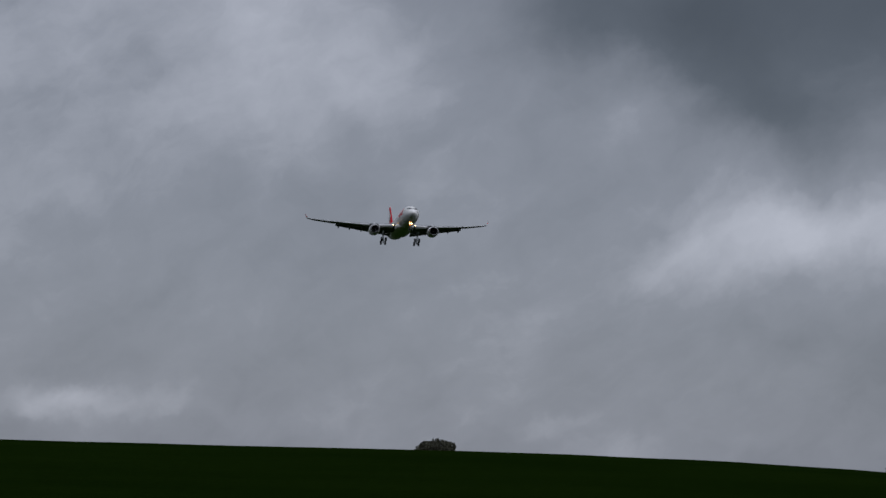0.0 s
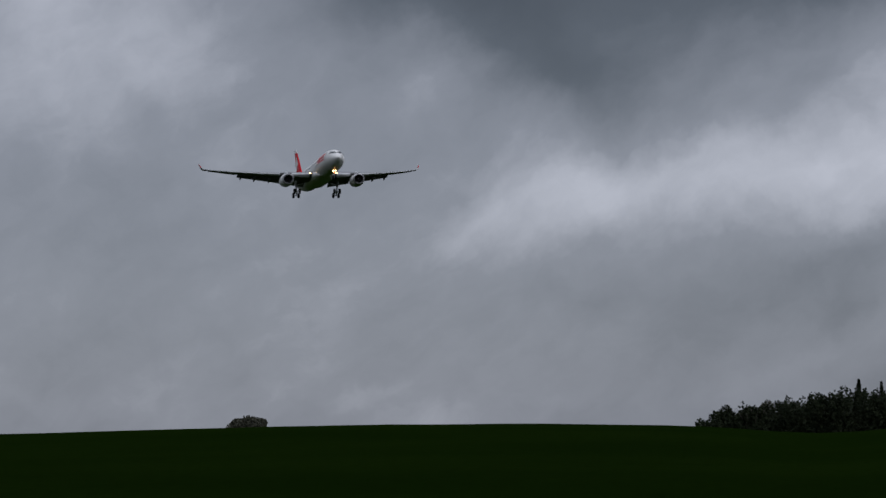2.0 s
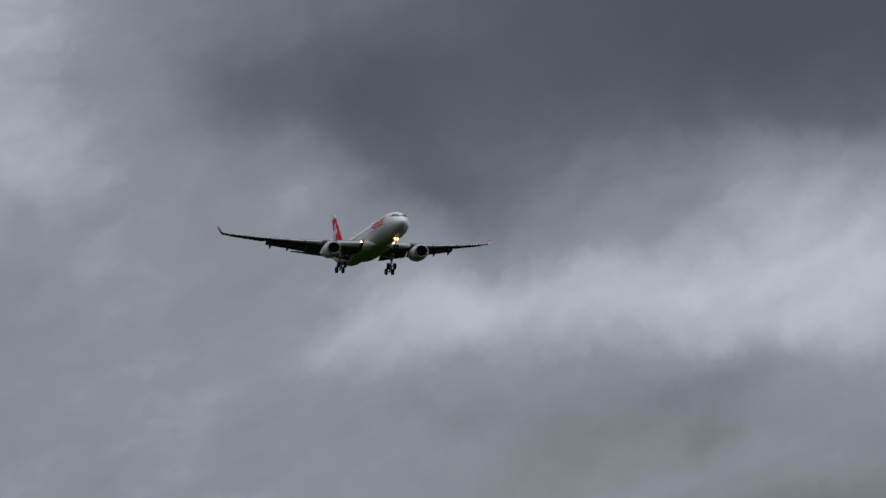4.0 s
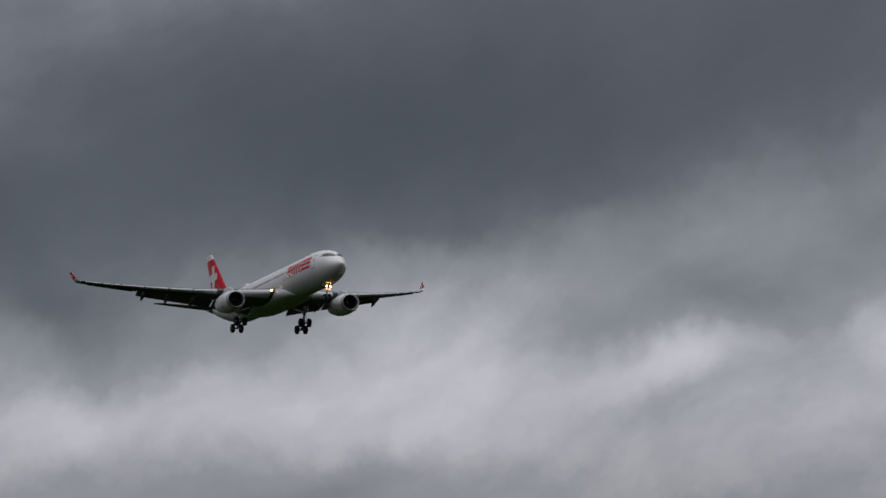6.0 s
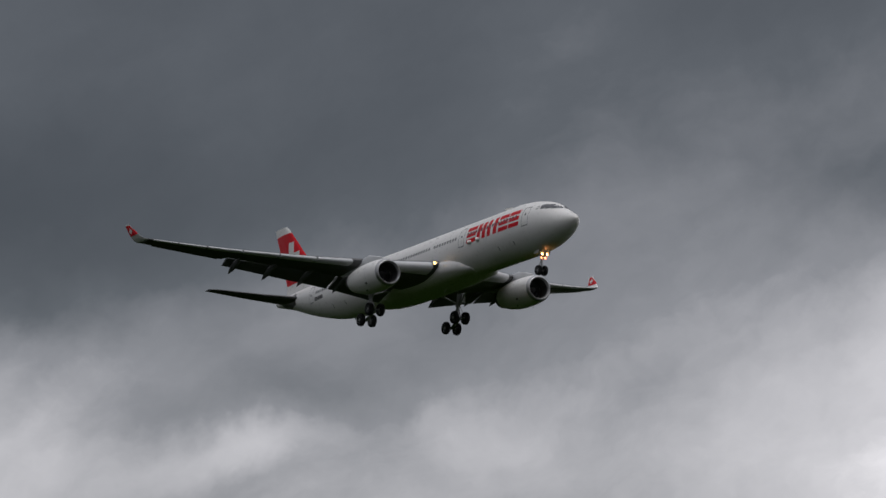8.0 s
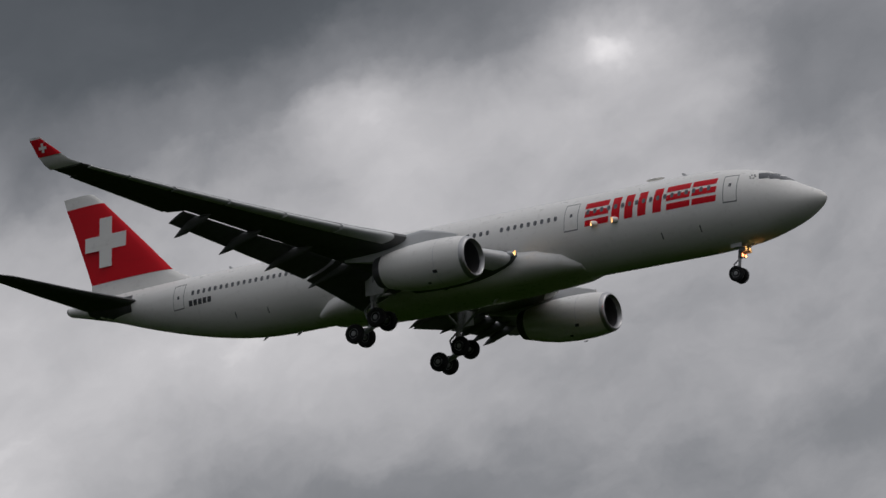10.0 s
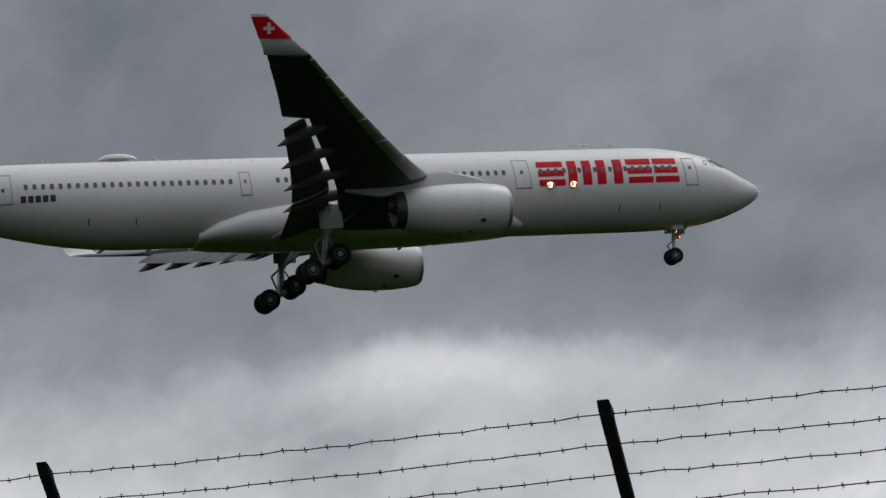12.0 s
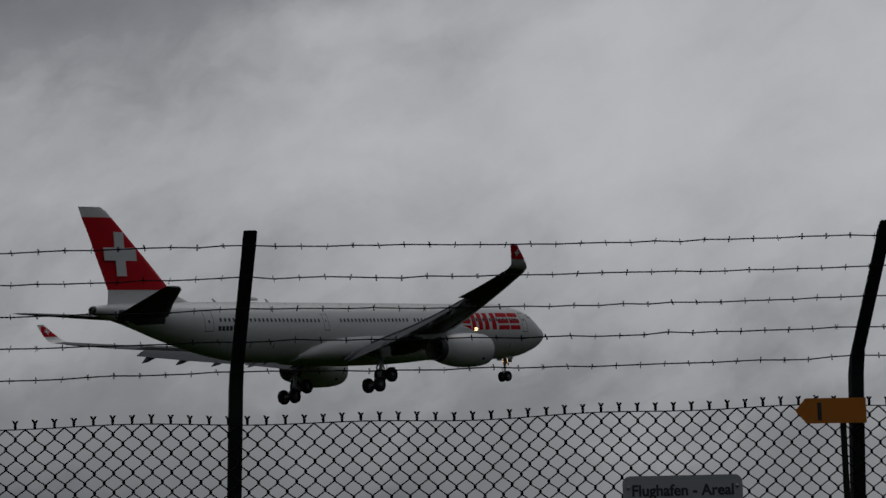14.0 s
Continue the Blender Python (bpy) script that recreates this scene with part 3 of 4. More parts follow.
    for xa, low, high, w in ((22.6, -1.50, -1.30, 0.05), (23.6, -1.5, -0.98, 0.22), (25.2, -1.55, -0.60, 0.30), (27.2, -1.9, -0.75, 0.30), (29.4, -2.2, -1.0, 0.24), (31.6, -1.75, -1.15, 0.06)):
        rings.append([Vector((-xa, y + w * c, (low + high) / 2 + (high - low) / 2 * s)) for c, s in ((1, -0.9), (1, 0.6), (0.5, 1), (-0.5, 1), (-1, 0.6), (-1, -0.9))])
    part("pylon", loft(rings, bm=bm), PALE, plane, "grey engine pylon")


def wheel(parent, centre, r, w):
    x, y, z = centre

    def turn(profile, k=28):
        return loft([[Vector((x + math.cos(2 * math.pi * i / k) * rr, y + a, z + math.sin(2 * math.pi * i / k) * rr)) for i in range(k)] for a, rr in profile])
    h = w / 2
    tyre = part("wheel", turn([(-h * 0.75, r * 0.5), (-h, r * 0.62), (-h, r * 0.82), (-h * 0.8, r * 0.95), (-h * 0.4, r), (h * 0.4, r), (h * 0.8, r * 0.95), (h, r * 0.82), (h, r * 0.62), (h * 0.75, r * 0.5)]), RUBBER, parent, "black rubber tyre")
    for s in (-1, 1):
        part("rim", turn([(s * h * 0.72, r * 0.52), (s * h * 0.8, r * 0.5), (s * h * 0.62, r * 0.36), (s * h * 0.85, r * 0.2), (s * h * 0.86, r * 0.05)], 20), GEAR, parent, "grey wheel rim")
    return tyre


def build_main_gear(plane, side):
    y = side * 5.38
    front, rear = Vector((-31.32, y, -4.94)), Vector((-33.14, y, -5.82))
    mid = (front + rear) / 2
    top = Vector((-31.6, y + side * 0.25, -1.7))
    knee = top.lerp(mid, 0.52)
    gear = part("main_landing_gear", tube([top, knee, knee], 0.27, 16), GEAR, plane, "lowered main landing gear with four wheels")
    part("piston", tube([knee, mid], 0.17, 14), METAL, gear, "bright metal piston")
    part("bogie_beam", tube([front + Vector((0.15, 0, 0)), mid, rear - Vector((0.15, 0, 0))], [0.15, 0.2, 0.15], 12), GEAR, gear)
    for p in (front, rear):
        part("axle", tube([p + Vector((0, -0.95, 0)), p + Vector((0, 0.95, 0))], 0.09), GEAR, gear)
        for s in (-1, 1):
            wheel(gear, p + Vector((0, s * 0.70, 0)), 0.70, 0.50)
    part("side_stay", tube([knee + Vector((0, 0, 0.35)), Vector((-31.7, side * 3.1, -2.6))], [0.11, 0.13], 10), GEAR, gear)
    part("drag_stay", tube([knee, Vector((-29.6, y, -2.0))], [0.09, 0.11], 10), GEAR, gear)
    bm = tube([knee - Vector((0.2, 0, 0.1)), knee + Vector((-0.75, 0, -0.55))], 0.07, 8)
    tube([knee + Vector((-0.75, 0, -0.55)), mid + Vector((-0.15, 0, 0.22))], 0.07, 8, bm)
    part("torque_link", bm, GEAR, gear)
    part("pitch_trimmer", tube([knee + Vector((0.15, 0, -0.2)), front + Vector((0.1, 0, 0.1))], 0.06, 8), METAL, gear)
    bm = loft([[Vector((-31.6 + a, y + side * (0.42 + b), z)) for a, b in ((-0.75, 0), (0.75, 0), (0.75, 0.05), (-0.75, 0.05))] for z in (-1.75, -2.5, -3.25)])
    part("gear_door", bm, PALE, gear, "pale grey gear door on the leg", False)
    for a in (0.12, -0.12):
        part("brake_hose", tube([knee + Vector((a, side * 0.25, 0.1)), knee + Vector((a * 2, side * 0.42, -0.6)), mid + Vector((a, side * 0.25, 0.15))], 0.025, 6), INK, gear)


def build_nose_gear(plane):
    axle = Vector((-6.7, 0, -4.93))
    top = Vector((-6.35, 0, -2.5))
    knee = top.lerp(axle, 0.55)
    gear = part("nose_landing_gear", tube([top, knee], 0.16, 14), GEAR, plane, "lowered nose landing gear with two wheels")
    part("piston", tube([knee, axle], 0.10, 12), METAL, gear, "bright metal piston")
    part("axle", tube([axle + Vector((0, -0.5, 0)), axle + Vector((0, 0.5, 0))], 0.07), GEAR, gear)
    for s in (-1, 1):
        wheel(gear, axle + Vector((0, s * 0.36, 0)), 0.53, 0.36)
        bm = loft([[Vector((-6.5 + a, s * (0.62 + b + (z + 2.6) * -0.12), z)) for a, b in ((-0.35, 0), (0.45, 0), (0.45, 0.04), (-0.35, 0.04))] for z in (-2.7, -3.25)])
        part("gear_door", bm, PALE, gear, "pale grey open gear door", False)
    part("drag_stay", tube([knee + Vector((0, 0, 0.1)), Vector((-4.9, 0, -2.55))], 0.07, 10), GEAR, gear)
    bm = tube([knee, knee + Vector((-0.5, 0, -0.35))], 0.045, 8)
    tube([knee + Vector((-0.5, 0, -0.35)), axle + Vector((-0.1, 0, 0.25))], 0.045, 8, bm)
    part("torque_link", bm, GEAR, gear)
    part("light_bracket", block((-6.38, -0.5, -3.52), (-6.28, 0.5, -3.42), bevel=0.02), GEAR, gear)
    for dy, dz, r, m, text in ((-0.3, 0.12, 0.17, LAMP, "glowing landing light"), (0.3, 0.12, 0.17, LAMP, "glowing landing light"), (-0.22, -0.24, 0.12, LAMP_RED, "orange glowing taxi light"), (0.22, -0.24, 0.12, LAMP_RED, "orange glowing taxi light")):
        p = Vector((-6.22, dy, -3.47 + dz))
        deep = 0.32 if m is LAMP else -0.04
        lamp = part("gear_light", loft([ring(p + Vector((a, 0, 0)), (1, 0, 0), q, 16) for a, q in ((-0.22, 0.05), (-0.1, r), (deep, r * 1.06), (deep, r * 0.98), (-0.02, r * 0.98))], caps=False), GEAR, gear)
        part("lens", spindle([p + Vector((-0.05, 0, 0)), p + Vector((0.0, 0, 0)), p + Vector((0.04, 0, 0))], [r * 0.97, r * 0.9, r * 0.4]), m, lamp, text)


def build_tail(plane):
    table = smooth_table([(1.6, 49.6, 61.4), (2.5, 51.0, 61.2), (3.0, 52.3, 61.1), (3.6, 53.35, 61.05), (5.0, 54.75, 61.55), (7.0, 56.8, 62.3), (8.5, 58.35, 62.85), (10.0, 59.9, 63.5), (10.55, 60.5, 63.68), (10.9, 61.1, 63.8)])

    def section(z, fat=1.0):
        le, te = table(z)
        return foil(le - 0.015 * (fat > 1), 0, z, te - le + 0.03 * (fat > 1), 0.095 * fat, upright=True)
    fin = part("vertical_fin", loft([section(z) for z in (1.6, 2.2, 2.7, 3.1, 3.6, 5.0, 7.0, 8.5, 10.0, 10.55, 10.9)]), WHITE, plane, "white and red vertical tail fin")
    part("red_panel", loft([section(z, 1.12) for z in (3.62, 4.6, 6.0, 7.4, 8.8, 9.98)]), RED, fin, "red painted field of the fin")
    for s in (1, -1):
        part("emblem", cross_bm((-59.5, s * 0.275, 6.75), (1, 0, 0), (0, -s * 0.012, 1), (0, s, 0), 3.9, 1.16, 0.05), WHITE, fin, "white cross on the red fin", False)
    for s in (1, -1):
        rings = [foil(le, s * y, z, te - le, 0.10, twist=-3) for y, le, te, z in ((0.5, 54.6, 60.9, 1.05), (1.6, 55.4, 61.1, 1.18), (5.0, 58.2, 62.2, 1.78), (9.0, 61.1, 63.35, 2.52), (9.65, 61.9, 63.55, 2.64))]
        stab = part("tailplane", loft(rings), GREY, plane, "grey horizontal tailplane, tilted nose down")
        part("root_plate", patch(56.0, 60.8, 0.45, 1.75, s, 0.02, 0.0, 8, 6), DARK_METAL, stab, "dark sealing plate at the tailplane root")
    part("exhaust", loft([ring((-62.95 - a, 0, 1.86), (1, 0, 0), r, 16, r2) for a, r, r2 in ((0, 0.46, 0.34), (0.25, 0.38, 0.28), (0.26, 0.3, 0.22), (0.05, 0.26, 0.2))]), DARK_METAL, plane, "dark tail cone exhaust")


def build_cabin(plane):
    k = 56
    stations = [0.0, 0.08, 0.25, 0.45, 0.7, 1.0, 1.4, 1.8, 2.2, 2.6, 3.0, 3.5, 4.0, 4.6, 5.2, 6.0, 6.8, 7.7, 8.6, 9.5, 10.5, 14, 18, 22, 26, 30, 34, 38, 41, 42.5, 44, 45.5, 47, 48.5, 50, 51.5, 53, 54.5, 56, 57.5, 59, 60.3, 61.5, 62.3, 63.0]
    body = part("fuselage", loft([[hull(xa, 2 * math.pi * i / k) for i in range(k)] for xa in stations]), WHITE, plane, "white painted fuselage, grimy below")
    # belly fairing
    rings = []
    for xa, w, top, low in ((17.6, 1.6, -2.2, -3.0), (18.8, 2.5, -1.5, -3.12), (20.6, 2.92, -0.95, -3.24), (24.0, 3.06, -0.4, -3.4), (30.0, 3.10, -0.35, -3.46), (33.6, 3.06, -0.5, -3.42), (36.0, 2.92, -0.95, -3.32), (37.8, 2.55, -1.6, -3.2), (39.0, 1.7, -2.3, -3.05)):
        rings.append([Vector((-xa, w * math.copysign(abs(math.cos(t)) ** 0.75, math.cos(t)), (top + low) / 2 + (top - low) / 2 * math.copysign(abs(math.sin(t)) ** 0.8, math.sin(t)))) for t in (2 * math.pi * i / 32 for i in range(32))])
    part("belly_fairing", loft(rings), WHITE, plane, "bulging white belly fairing at the wing root")
    for side in (1, -1):
        for xa0, xa1, z0, z1 in ((5.35, 6.3, -0.70, 1.27), (17.12, 18.2, -0.58, 1.42), (35.65, 36.35, -0.40, 1.20), (50.6, 51.65, -0.36, 1.55)):
            bm = bmesh.new()
            e = 0.035
            for a, b, c, d in ((xa0, xa0 + e, z0, z1), (xa1 - e, xa1, z0, z1), (xa0, xa1, z1 - e, z1), (xa0, xa1, z0, z0 + 2.2 * e)):
                patch(a, b, c, d, side, 0.012, 0.0, 2, 6, bm)
            door = part("cabin_door", bm, SEAM, body, "dark outline of a closed cabin door")
            part("door_window", patch(xa0 + 0.42 * (xa1 - xa0), xa0 + 0.6 * (xa1 - xa0), 0.42, 0.66, side, 0.012, 0, 2, 2), WINDOW, door)
        # the operator's name stands as plain red bars
        z0, z1 = -0.46, 1.24
        rise, step_z = (z1 - z0) * 0.25, (z1 - z0) * 0.375
        bars = []
        for a, b in ((14.75, 16.75), (8.62, 10.55), (6.75, 8.66)):
            bars += [(a + 0.05, b - 0.15, z0 + i * step_z, z0 + i * step_z + rise) for i in range(3)]
        for a, b, c, d in bars:
            part("name_bar", patch(a, b, c, d, side, 0.014, 0.05, 6, 3), RED, body, "plain red bar of the operator's name")
        for a in (11.95, 12.95, 13.95):
            part("name_bar", patch(a, a + 0.62, z0, z1, side, 0.014, 0.12, 3, 8), RED, body, "plain red bar of the operator's name")
        part("name_bar", patch(10.78, 11.42, z0, z1, side, 0.014, 0.12, 3, 8), RED, body, "plain red bar of the operator's name")
        for i in range(5):
            a = 50.1 - 0.45 * i
            part("marking_bar", patch(a - 0.33, a, -0.30 + 0.04 * i * 0, 0.12, side, 0.012, 0.0, 2, 3), INK, body, "dark bar of the registration marking")
        for xa, z in ((11.0, -1.99), (8.16, -1.99), (45.94, -1.6), (43.0, -1.7)):
            part("drain_mark", patch(xa, xa + 0.07, z - 0.2, z + 0.2, side, 0.012, 0, 1, 2), INK, body)
        for i in range(6):
            a = 2 * math.pi * i / 6
            part("emblem_dot", patch(4.45 + 0.16 * math.cos(a) - 0.05, 4.45 + 0.16 * math.cos(a) + 0.05, 0.98 + 0.16 * math.sin(a) - 0.04, 0.98 + 0.16 * math.sin(a) + 0.04, side, 0.012, 0, 1, 1), SEAM, body)
        # flight deck windows
        for a, b, za, zb, c, d in ((3.42, 4.0, 0.74, 1.26, 0.16, 0.0), (2.80, 3.36, 0.66, 1.22, 0.22, 0.0), (2.1, 2.74, 0.58, 0.98, 0.30, 0.0)):
            part("flight_deck_window", patch(a, b, za, zb, side, 0.014, -c, 4, 4), GLASS, body, "dark flight deck window")
        # two added glowing discs stand in for lights reflected in the forward fuselage
        for xa in (15.73, 14.13):
            p = skin(xa, -0.40, side, 0.0)
            # it points aft and outward, in a small white hood
            out = Vector((-1.0, side, -0.1)).normalized()
            hood = part("glint_hood", loft([ring(p - out * 0.1, out, 0.12, 12), ring(p + out * 0.02, out, 0.2, 12), ring(p + out * 0.34, out, 0.21, 12), ring(p + out * 0.34, out, 0.19, 12), ring(p + out * 0.05, out, 0.185, 12)]), WHITE, body, "small white hood round an added glint on the fuselage")
            part("lens", loft([ring(p + out * 0.05, out, 0.18, 12), ring(p + out * 0.08, out, 0.15, 12)]), GLINT, hood, "warm glowing disc standing in for a reflected light")
    # one cabin window, shared by all
    pane = bmesh.new()
    outline = [(math.copysign(abs(math.cos(t)) ** 0.6, math.cos(t)) * 0.125, math.copysign(abs(math.sin(t)) ** 0.6, math.sin(t)) * 0.185) for t in (2 * math.pi * i / 14 for i in range(14))]
    loft([[Vector((a, d, b)) for a, b in outline] for d in (-0.02, 0.012)], bm=pane)
    pane_mesh = finish("cabin_window", pane, WINDOW, False)
    spots = [7.3 + 0.533 * i for i in range(18)] + [18.9 + 0.533 * i for i in range(9)] + [24.3 + 0.533 * i for i in range(19)] + [36.95 + 0.533 * i for i in range(25)]
    for side in (1, -1):
        for xa in spots:
            p = skin(xa, 0.55 + 0.011 * max(0, xa - 38), side, 0.0)
            ahead = skin(xa + 0.2, p.z, side, 0.0)
            w, top, low = HULL(xa)
            slope = math.asin(max(-1, min(1, (p.z - (top + low) / 2) / ((top - low) / 2))))
            ob = new("cabin_window", pane_mesh)
            ob.parent = body
            yaw = math.atan2(ahead.y - p.y, ahead.x - p.x) - math.pi
            ob.matrix_basis = Matrix.Translation(p) @ Euler((0, 0, yaw)).to_matrix().to_4x4() @ Euler((side * slope, 0, 0)).to_matrix().to_4x4()
    # aerials
    for xa, top, h in ((9.8, 1, 0.42), (25.0, 0, 0.45), (40.5, 1, 0.4), (47.5, 1, 0.4), (41.5, 0, 0.35), (44.5, 0, 0.3)):
        zt = HULL(xa)[1] if top else (-3.34 if 20 < xa < 38 else HULL(xa)[2])
        s = 1 if top else -1
        part("aerial", loft([foil(xa + 0.5 * f, 0, zt + s * (h * f - 0.06), 0.42 - 0.2 * f, 0.12, upright=True) for f in (0, 1)]), PALE, body, "small blade aerial")
    for xa, l, h in ((43.4, 1.25, 0.36), (12.5, 0.7, 0.05)):
        rings = [[Vector((-(xa + l * f), (0.55 if h > 0.2 else 0.3) * math.sqrt(max(1 - f * f, 0.001)) * math.cos(t), 2.74 + h * math.sqrt(max(1 - f * f, 0.001)) * math.sin(t))) for t in steps(0, math.pi, 10)] for f in steps(-0.99, 0.99, 10)]
        part("radome", loft(rings), WHITE, body, "low white aerial dome on the roof")


airliner = thing("airliner", "white and red twin-engine airliner descending with landing gear and flaps down", "airliner")
build_cabin(airliner)
for way_ in (1, -1):
    build_wing(airliner, way_)
    build_engine(airliner, way_)
    build_main_gear(airliner, way_)
build_nose_gear(airliner)
build_tail(airliner)


# ---- land: one sheet from the camera's feet to the horizon ----
CREST = smooth_table([(-180, 0.0), (-130, 0.1), (-100, 0.36), (-87, 0.43), (-82.5, 0.44), (-78, 0.465), (-74, 0.43), (-71.7, 0.37), (-69.7, 0.29), (-67.4, 0.11), (-65.6, 0.19), (-62, 0.2), (-50, 0.05), (-30, -0.2), (180, 0.0)])
HILLS = smooth_table([(-180, 0), (0, 0.5), (25, 3.0), (38, 3.52), (41, 3.45), (43.5, 3.07), (45.6, 3.13), (47.2, 2.89), (50.2, 2.62), (51.5, 2.74), (53.8, 2.84), (56.4, 2.62), (64, 2.1), (85, 0.4), (180, 0)])


def land(r, az):
    crest = 1.65 + 240 * math.tan(radians(float(CREST(az)[0])))
    s = min(max((r - 14) / 226, 0), 1)
    z = crest * (s * s * (3 - 2 * s))
    if r > 240:
        z -= min((r - 240) / 160, 1) ** 2 * 5.0
    f = min(max((r - 600) / 800, 0), 1)
    hill = max(0.0, 1400 * math.tan(radians(float(HILLS(az)[0]))) - 5.0)
    if r > 1400:
        f = max(0.0, 1 - ((r - 1400) / 2500) ** 2)
    return z + hill * f * f * (3 - 2 * f) + (0.05 * noise.noise((r * math.sin(radians(az)) * 0.15, r * math.cos(radians(az)) * 0.15, 0)) if r > 15 else 0)


def build_land():
    radii = [0.0, 4, 8, 12, 15, 20, 28, 40, 55, 75, 100, 130, 160, 190, 215, 232, 240, 248, 262, 285, 320, 370, 430, 520, 640, 800, 1000, 1200, 1400, 1600, 2000, 2800, 3800, 4700]
    k = 480
    bm = bmesh.new()
    hub = bm.verts.new((0, 0, 0))
    last = None
    for r in radii[1:]:
        row = []
        for i in range(k):
            az = -180 + 360 * i / k
            row.append(bm.verts.new((r * math.sin(radians(az)), r * math.cos(radians(az)), land(r, az))))
        for i in range(k):
            j = (i + 1) % k
            if last is None:
                bm.faces.new((hub, row[i], row[j]))
            else:
                bm.faces.new((last[i], row[i], row[j], last[j]))
        last = row
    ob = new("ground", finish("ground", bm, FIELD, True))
    tagged(ob, "dark green rolling field of young wheat", "field", kind="structure")


build_land()


# ---- trees ----
def leaves(spots, size, seed):
    """Loose leaf clumps, two crossed triangles each, as lists for from_pydata."""
    rng = np.random.default_rng(seed)
    n = len(spots)
    spots = np.asarray(spots)
    tri = []
    for _ in range(2):
        a = rng.normal(size=(n, 3))
        a /= np.linalg.norm(a, axis=1)[:, None]
        b = np.cross(a, rng.normal(size=(n, 3)))
        b /= np.linalg.norm(b, axis=1)[:, None]
        s = size * rng.uniform(0.6, 1.3, (n, 1))
        tri.append(np.stack([spots + a * s, spots - a * s * 0.5 + b * s * 0.8, spots - a * s * 0.5 - b * s * 0.8], 1))
    v = np.concatenate(tri).reshape(-1, 3)
    return v, np.arange(len(v)).reshape(-1, 3)


def cloud_mesh(name, spots, size, mat, seed):
    v, f = leaves(spots, size, seed)
    me = bpy.data.meshes.new(name)
    me.from_pydata(v.tolist(), [], f.tolist())
    me.materials.append(mat)
    return me


def crown_spots(rng, centre, radius, height, n, lumps=9, conifer=False):
    """Points of a crown: lumps about the middle, or layers about a stem."""
    if conifer:
        f = rng.uniform(0, 1, n) ** 0.8
        a = rng.uniform(0, 2 * math.pi, n)
        r = radius * (1 - f) * (0.75 + 0.25 * np.cos(f * 40)) * np.sqrt(rng.uniform(0.2, 1, n))
        return np.column_stack([r * np.cos(a), r * np.sin(a), height * f - 0.15 * r]) + centre
    out = []
    for i in range(lumps):
        a, q = rng.uniform(0, 2 * math.pi), rng.uniform(0.25, 0.72)
        c = np.array([radius * q * math.cos(a), radius * q * math.sin(a), height * rng.uniform(0.25, 0.8)])
        s = np.array([radius, radius, height * 0.55]) * rng.uniform(0.28, 0.5)
        d = rng.normal(size=(n // lumps, 3))
        d /= np.linalg.norm(d, axis=1)[:, None]
        out.append(c + d * s * rng.uniform(0.5, 1.0, (n // lumps, 1)) ** 0.5)
    d = rng.normal(size=(n // 3, 3))
    d /= np.linalg.norm(d, axis=1)[:, None]
    d[:, 2] = np.abs(d[:, 2])
    out.append(np.array([0, 0, height * 0.3]) + d * (0.86 * radius, 0.86 * radius, 0.62 * height) * rng.uniform(0.15, 1.0, (n // 3, 1)) ** 0.4 * rng.uniform(0.9, 1.06, (n // 3, 1)))
    return np.concatenate(out) + centre


def at_view(az, r):
    return np.array([r * math.sin(radians(az)), r * math.cos(radians(az)), land(r, az)])


def build_tree(name, label, az, r, top_el, width, mat, n, size, seed, conifer=False, sink=0.0):
    rng = np.random.default_rng(seed)
    foot = at_view(az, r)
    top = 1.65 + r * math.tan(radians(top_el))
    foot[2] -= 0.3
    h = top - foot[2]
    tree = thing(name, label, "tree")
    tree.location = foot
    rad = max(0.12, h * 0.022)
    bm = tube([(0, 0, 0), (0.02 * h, 0, 0.3 * h), (0.01 * h, 0.02 * h, 0.6 * h), (0, 0, 0.92 * h)], [rad * 1.5, rad, rad * 0.7, rad * 0.2], 10)
    trunk = part("trunk", bm, BARK, tree)
    if not conifer:
        for i in range(9):
            a, f = rng.uniform(0, 2 * math.pi), rng.uniform(0.32, 0.62)
            l = width * rng.uniform(0.28, 0.46)
            s = Vector((0.01 * h, 0, f * h))
            e = s + Vector((math.cos(a) * l, math.sin(a) * l, h * rng.uniform(0.14, 0.34)))
            part("limb", tube([s, s.lerp(e, 0.5) + Vector((0, 0, -0.03 * h)), e], [rad * 0.55, rad * 0.35, rad * 0.1], 7), BARK, trunk)
    spots = crown_spots(rng, np.array([0, 0, h * (0.1 if conifer else 0.30)]), width / 2, h * (0.9 if conifer else 0.66), n, 14, conifer)
    ob = new("crown", cloud_mesh("crown", spots, size, mat, seed))
    ob.parent = tree
    return tree


build_tree("field_tree", "broad budding tree standing beyond the field's crest", -78.45, 330, 0.775, 4.8, LEAF_PALE, 6500, 0.12, 3)
build_tree("spruce_tree", "tall dark spruce rising above the wood", -66.68, 455, 1.12, 7.0, LEAF, 3600, 0.22, 5, True)
build_tree("spruce_tree", "slim dark spruce rising above the wood", -66.25, 452, 1.07, 4.6, LEAF, 2400, 0.2, 6, True)
build_tree("edge_tree", "low dark tree at the edge of the wood", -69.2, 420, 0.74, 4.6, LEAF, 3000, 0.22, 8)
build_tree("edge_tree", "low dark tree at the edge of the wood", -68.75, 424, 0.74, 5.0, LEAF, 3000, 0.22, 9)


